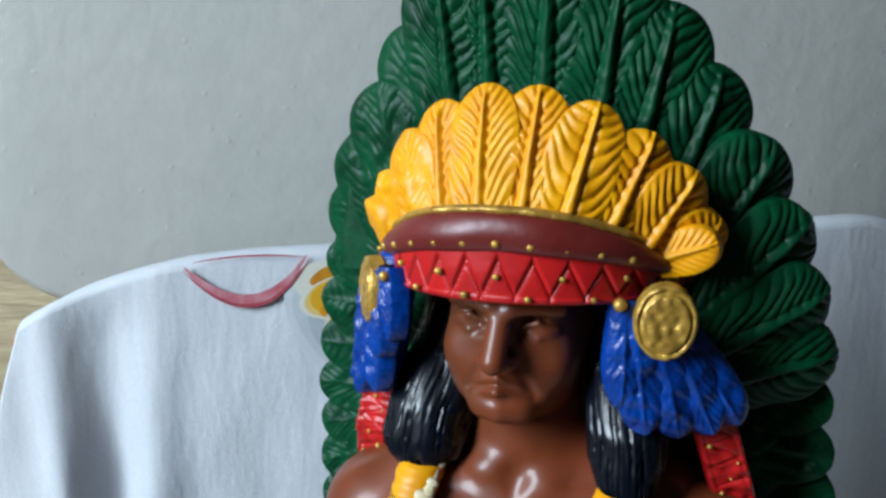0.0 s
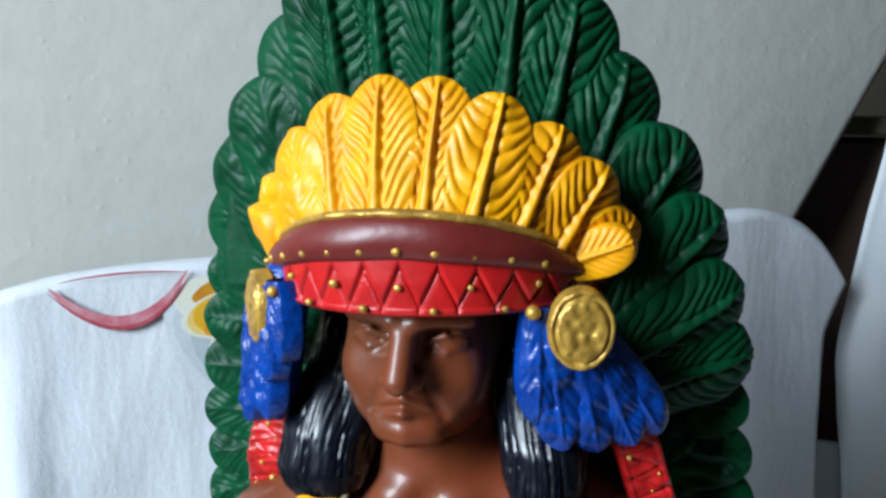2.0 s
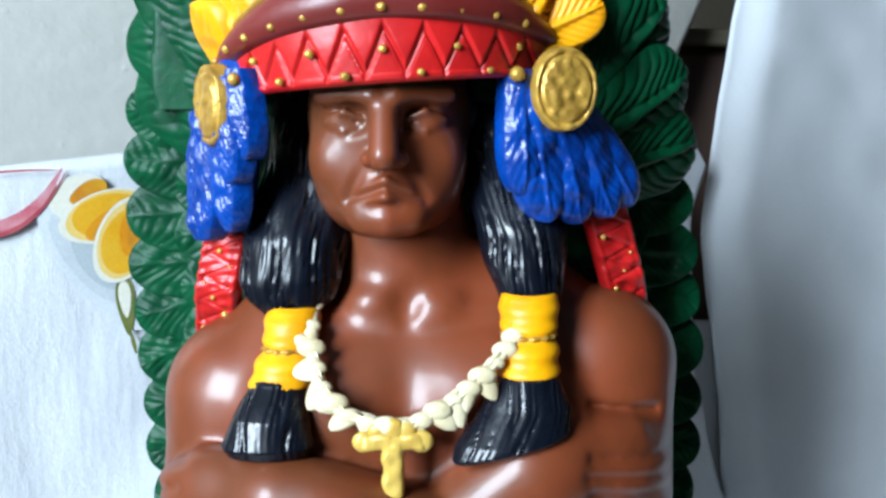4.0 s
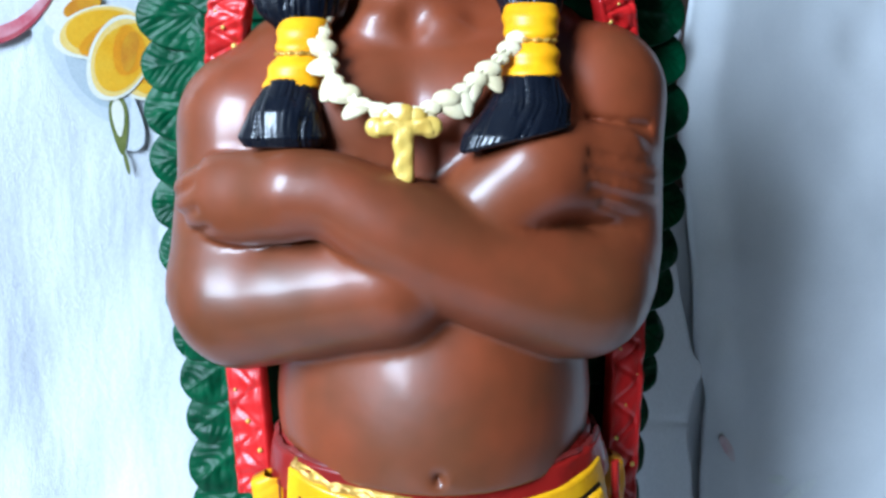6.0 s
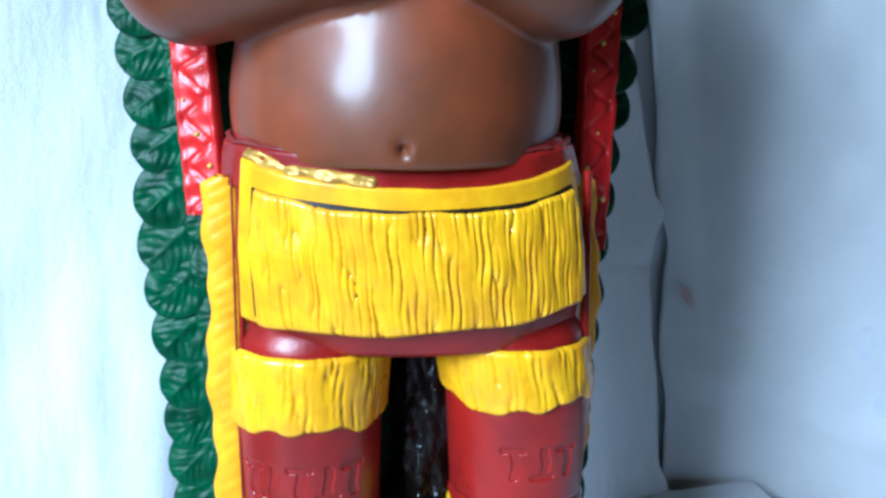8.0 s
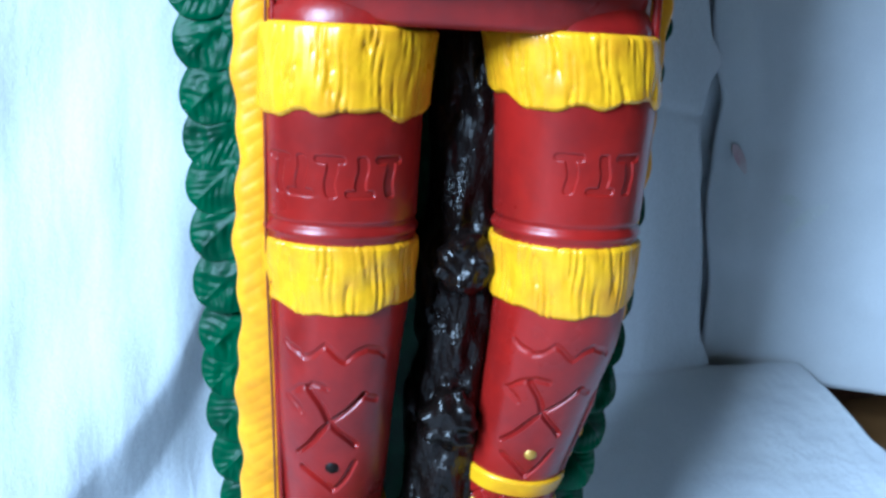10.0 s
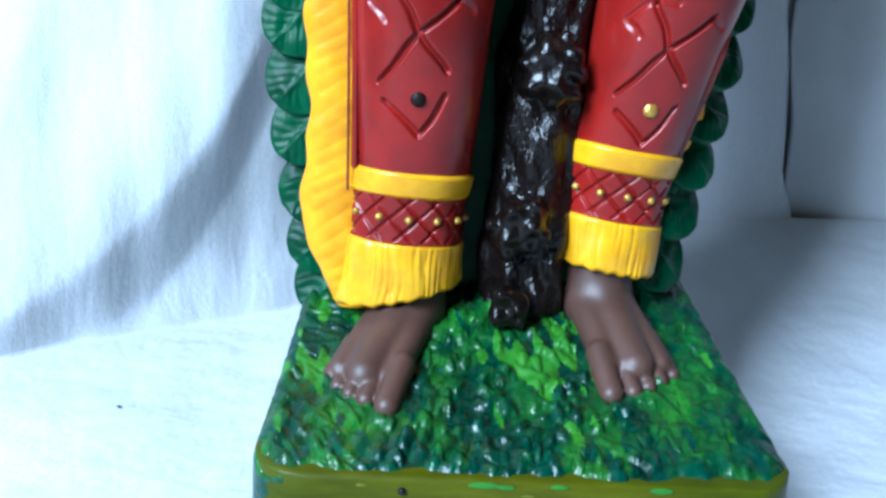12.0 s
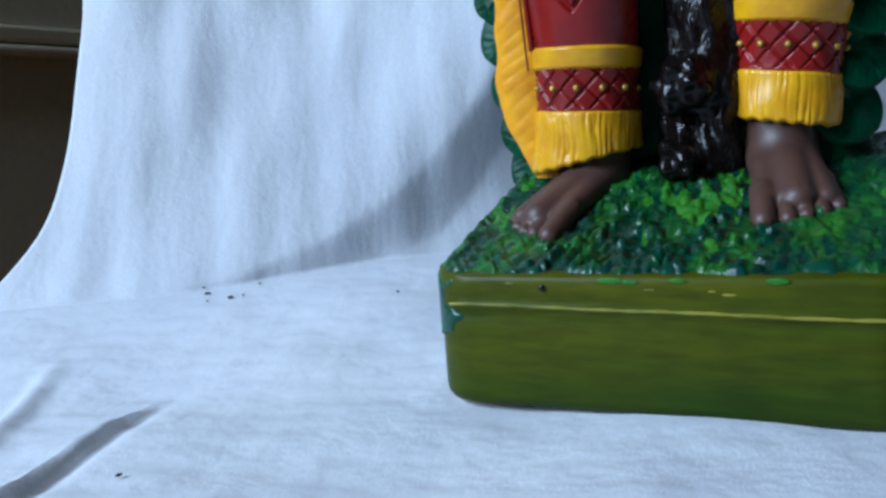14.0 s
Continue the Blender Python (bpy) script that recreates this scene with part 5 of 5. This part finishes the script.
# ---- painted flowers on the cloths and crumbs on the seat ----
def patch(name, mat, parent, centre, size, turn=0.0, lift=2.0, bow=0.0, point=0.0, surface=None, hollow=0.0, wobble=0.0):
    """A painted shape that follows the cloth: an oval, bent by bow and pointed at one end."""
    th = np.linspace(0, math.tau, 48, endpoint=False)[None, :]
    r = np.linspace(hollow + 0.001, 1, 9)[:, None]
    a = r * np.cos(th) * size[0]
    b = r * np.sin(th) * size[1] * (1 - point * (0.5 + 0.5 * np.cos(th))) + bow * ((r * np.cos(th)) ** 2 - 0.5)
    k = 1 + wobble * (np.sin(2 * th + size[0]) + 0.6 * np.sin(3 * th + size[1])) * r
    a, b = a * k, b * k
    ca, sa = math.cos(radians(turn)), math.sin(radians(turn))
    u, z = centre[0] + ca * a - sa * b, centre[1] + sa * a + ca * b
    pts = back(u, (surface or drape_f)(u, z) + 0.35 * lift + 1.5, z)
    rows, cols = pts.shape[:2]
    idx = np.arange(rows * cols).reshape(rows, cols)
    idx = np.concatenate([idx, idx[:, :1]], 1)
    quads = np.stack([idx[:-1, :-1], idx[1:, :-1], idx[1:, 1:], idx[:-1, 1:]], -1).reshape(-1, 4)
    mesh = bpy.data.meshes.new(name)
    mesh.from_pydata((pts.reshape(-1, 3) * 0.001).tolist(), [], quads.tolist())
    mesh.materials.append(mat)
    mesh.polygons.foreach_set("use_smooth", np.ones(len(mesh.polygons), bool))
    ob = new(name, mesh)
    ob.parent = parent
    return ob


def paint_on_cloth(name, colour, other, scale=90):
    colour, other = [c * 0.75 for c in colour], [c * 0.75 for c in other]
    return material(name, colour, 0.85, other=other, scale=scale, bump=0.3, bump_scale=900, bump_size=0.0005, spec=0.2, mix=(0.35, 0.65))


PINK = paint_on_cloth("pink_fabric_paint", (0.6, 0.13, 0.17), (0.72, 0.36, 0.4))
PINK_LINE = paint_on_cloth("deep_pink_fabric_paint", (0.42, 0.05, 0.08), (0.5, 0.1, 0.12))
PETAL = paint_on_cloth("yellow_fabric_paint", (0.84, 0.4, 0.008), (0.86, 0.48, 0.03), 60)
DEEP_PETAL = paint_on_cloth("golden_fabric_paint", (0.78, 0.28, 0.008), (0.82, 0.36, 0.012), 60)
PALE_PETAL = paint_on_cloth("pale_yellow_fabric_paint", (0.88, 0.58, 0.12), (0.9, 0.66, 0.25), 60)
ORANGE = paint_on_cloth("orange_fabric_paint", (0.62, 0.22, 0.015), (0.72, 0.36, 0.02), 70)
RIM = paint_on_cloth("pale_petal_fabric_paint", (0.84, 0.82, 0.72), (0.84, 0.8, 0.66), 90)
LEAF = paint_on_cloth("green_fabric_paint", (0.12, 0.15, 0.03), (0.2, 0.22, 0.06), 90)
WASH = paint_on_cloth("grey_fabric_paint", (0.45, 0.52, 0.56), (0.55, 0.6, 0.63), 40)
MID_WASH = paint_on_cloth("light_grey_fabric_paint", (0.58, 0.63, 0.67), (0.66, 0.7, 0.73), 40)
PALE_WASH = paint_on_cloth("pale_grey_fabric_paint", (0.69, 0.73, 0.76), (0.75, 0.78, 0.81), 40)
FADED = paint_on_cloth("faded_fabric_paint", (0.72, 0.77, 0.74), (0.8, 0.82, 0.85), 50)
FADED_BLUE = paint_on_cloth("faded_blue_fabric_paint", (0.66, 0.72, 0.84), (0.8, 0.82, 0.86), 50)
FADED_RED = paint_on_cloth("faded_red_fabric_paint", (0.66, 0.44, 0.46), (0.76, 0.68, 0.7), 90)


def painted_flowers(cloth):
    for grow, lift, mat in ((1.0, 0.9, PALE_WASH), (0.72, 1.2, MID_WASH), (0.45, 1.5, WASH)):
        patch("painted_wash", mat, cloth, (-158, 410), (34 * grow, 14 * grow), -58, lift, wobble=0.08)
    crescent = patch("painted_petal", PINK, cloth, (-195.5, 434.5), (29.5, 3.8), 8, 2.0, bow=20, point=0.25)
    patch("outline", PINK_LINE, cloth, (-195, 432.6), (30.5, 1.0), 8, 2.3, bow=21)
    patch("outline", PINK_LINE, cloth, (-195.5, 446), (27, 0.5), 5, 2.3, bow=-2)
    # petals from the hindmost to the foremost: white rim, yellow body, paler fringe, orange heart
    for n, (c, size, turn, heart) in enumerate((((-163, 436.5), (12, 8), 25, (2.5, 0.5)), ((-134, 410), (13, 11), 10, (0, 2)), ((-152, 427.5), (19, 10.8), 12, (1, -3.5)), ((-145.5, 417), (19, 12), 62, (4, 3)))):
        lift = 1.2 + 0.7 * n
        petal = patch("painted_petal", RIM, cloth, c, size, turn, lift, wobble=0.03)
        if not n:
            patch("petal_heart", ORANGE, petal, (c[0] + 4.5, c[1] + 1.5), (size[0] * 0.62, size[1] * 0.55), turn, lift + 0.3, wobble=0.08)
            continue
        patch("petal_fringe", PALE_PETAL, petal, (c[0] + 0.7, c[1] + 0.3), (size[0] - 1.2, size[1] - 1.2), turn, lift + 0.15, wobble=0.03)
        patch("petal_fill", PETAL, petal, (c[0] + 1.6, c[1] + 0.6), (size[0] - 2.6, size[1] - 2.5), turn, lift + 0.3, wobble=0.05)
        patch("petal_heart", DEEP_PETAL, petal, (c[0] + heart[0], c[1] + heart[1]), (size[0] * 0.6, size[1] * 0.5), turn + 15, lift + 0.45, wobble=0.1)
        patch("petal_heart", ORANGE, petal, (c[0] + heart[0] + 0.5, c[1] + heart[1]), (size[0] * 0.42, size[1] * 0.3), turn + 15, lift + 0.6, wobble=0.1)
    leaf = patch("painted_leaf", LEAF, cloth, (-147, 388.5), (13, 5.2), -88, 2.0, point=0.6)
    patch("leaf_heart", RIM, leaf, (-147.3, 391.5), (8, 3.2), -88, 2.4, point=0.5)
    patch("stem", LEAF, cloth, (-145, 372), (5, 0.9), -80, 2.0)


def faded_flowers(cloth):
    patch("faded_petal", FADED_RED, cloth, (212, 176), (10, 2.6), -62, 0.0, surface=hang_f, wobble=0.1)
    for c, size, turn, mat in (((352, 96), (9, 8), 0, FADED_BLUE), ((372, 104), (11, 7), 30, FADED_BLUE),
                               ((262, 140), (15, 4), 35, FADED), ((250, 150), (8, 4), -20, FADED), ((338, 140), (7, 12), 0, FADED_BLUE), ((386, 82), (10, 6), -50, FADED_BLUE), ((358, 78), (9, 6), 60, FADED_BLUE), ((368, 92), (4, 3), 0, FADED_RED)):
        patch("faded_petal", mat, cloth, c, size, turn, 0.0, surface=hang_f, wobble=0.12, hollow=0.0)


painted_flowers(bpy.data.objects["backdrop_cloth"])
faded_flowers(bpy.data.objects["hanging_cloth"])

CRUMB = material("black_crumb", (0.012, 0.01, 0.01), 0.7, scale=400)


def crumb(u, f, size, seed):
    r = random.Random(seed)
    bm = bmesh.new()
    bmesh.ops.create_icosphere(bm, subdivisions=2, radius=size * 0.0007)
    for v in bm.verts:
        v.co = Vector((v.co.x * 1.7, v.co.y * 0.9, v.co.z * 0.6)) * r.uniform(0.75, 1.25)
    ob = part("crumb", bm, CRUMB)
    place = back(np.float64(u), np.float64(f), seat_z(np.float64(u), np.float64(f)) + 0.3 * size + 0.4) * 0.001
    ob.matrix_basis = pose(*place, 0, 0, r.uniform(0, 180))
    return tagged(ob, "small black crumb lying on the white cloth", "crumb", "crumbs on the cloth")


for k, (u, f, size) in enumerate([(-253, 92, 1.3), (-248, 101, 1.2), (-236, 108, 1.2), (-231, 106, 0.7), (-228, 92, 0.8), (-205, 62, 1.0), (-146, 36, 0.8), (-166, 114, 0.9), (-258, 94, 0.7), (-245, 110, 0.6),
                                  (-216, 258, 0.9), (-244, 90, 0.6)]):
    crumb(u, f, size, k)
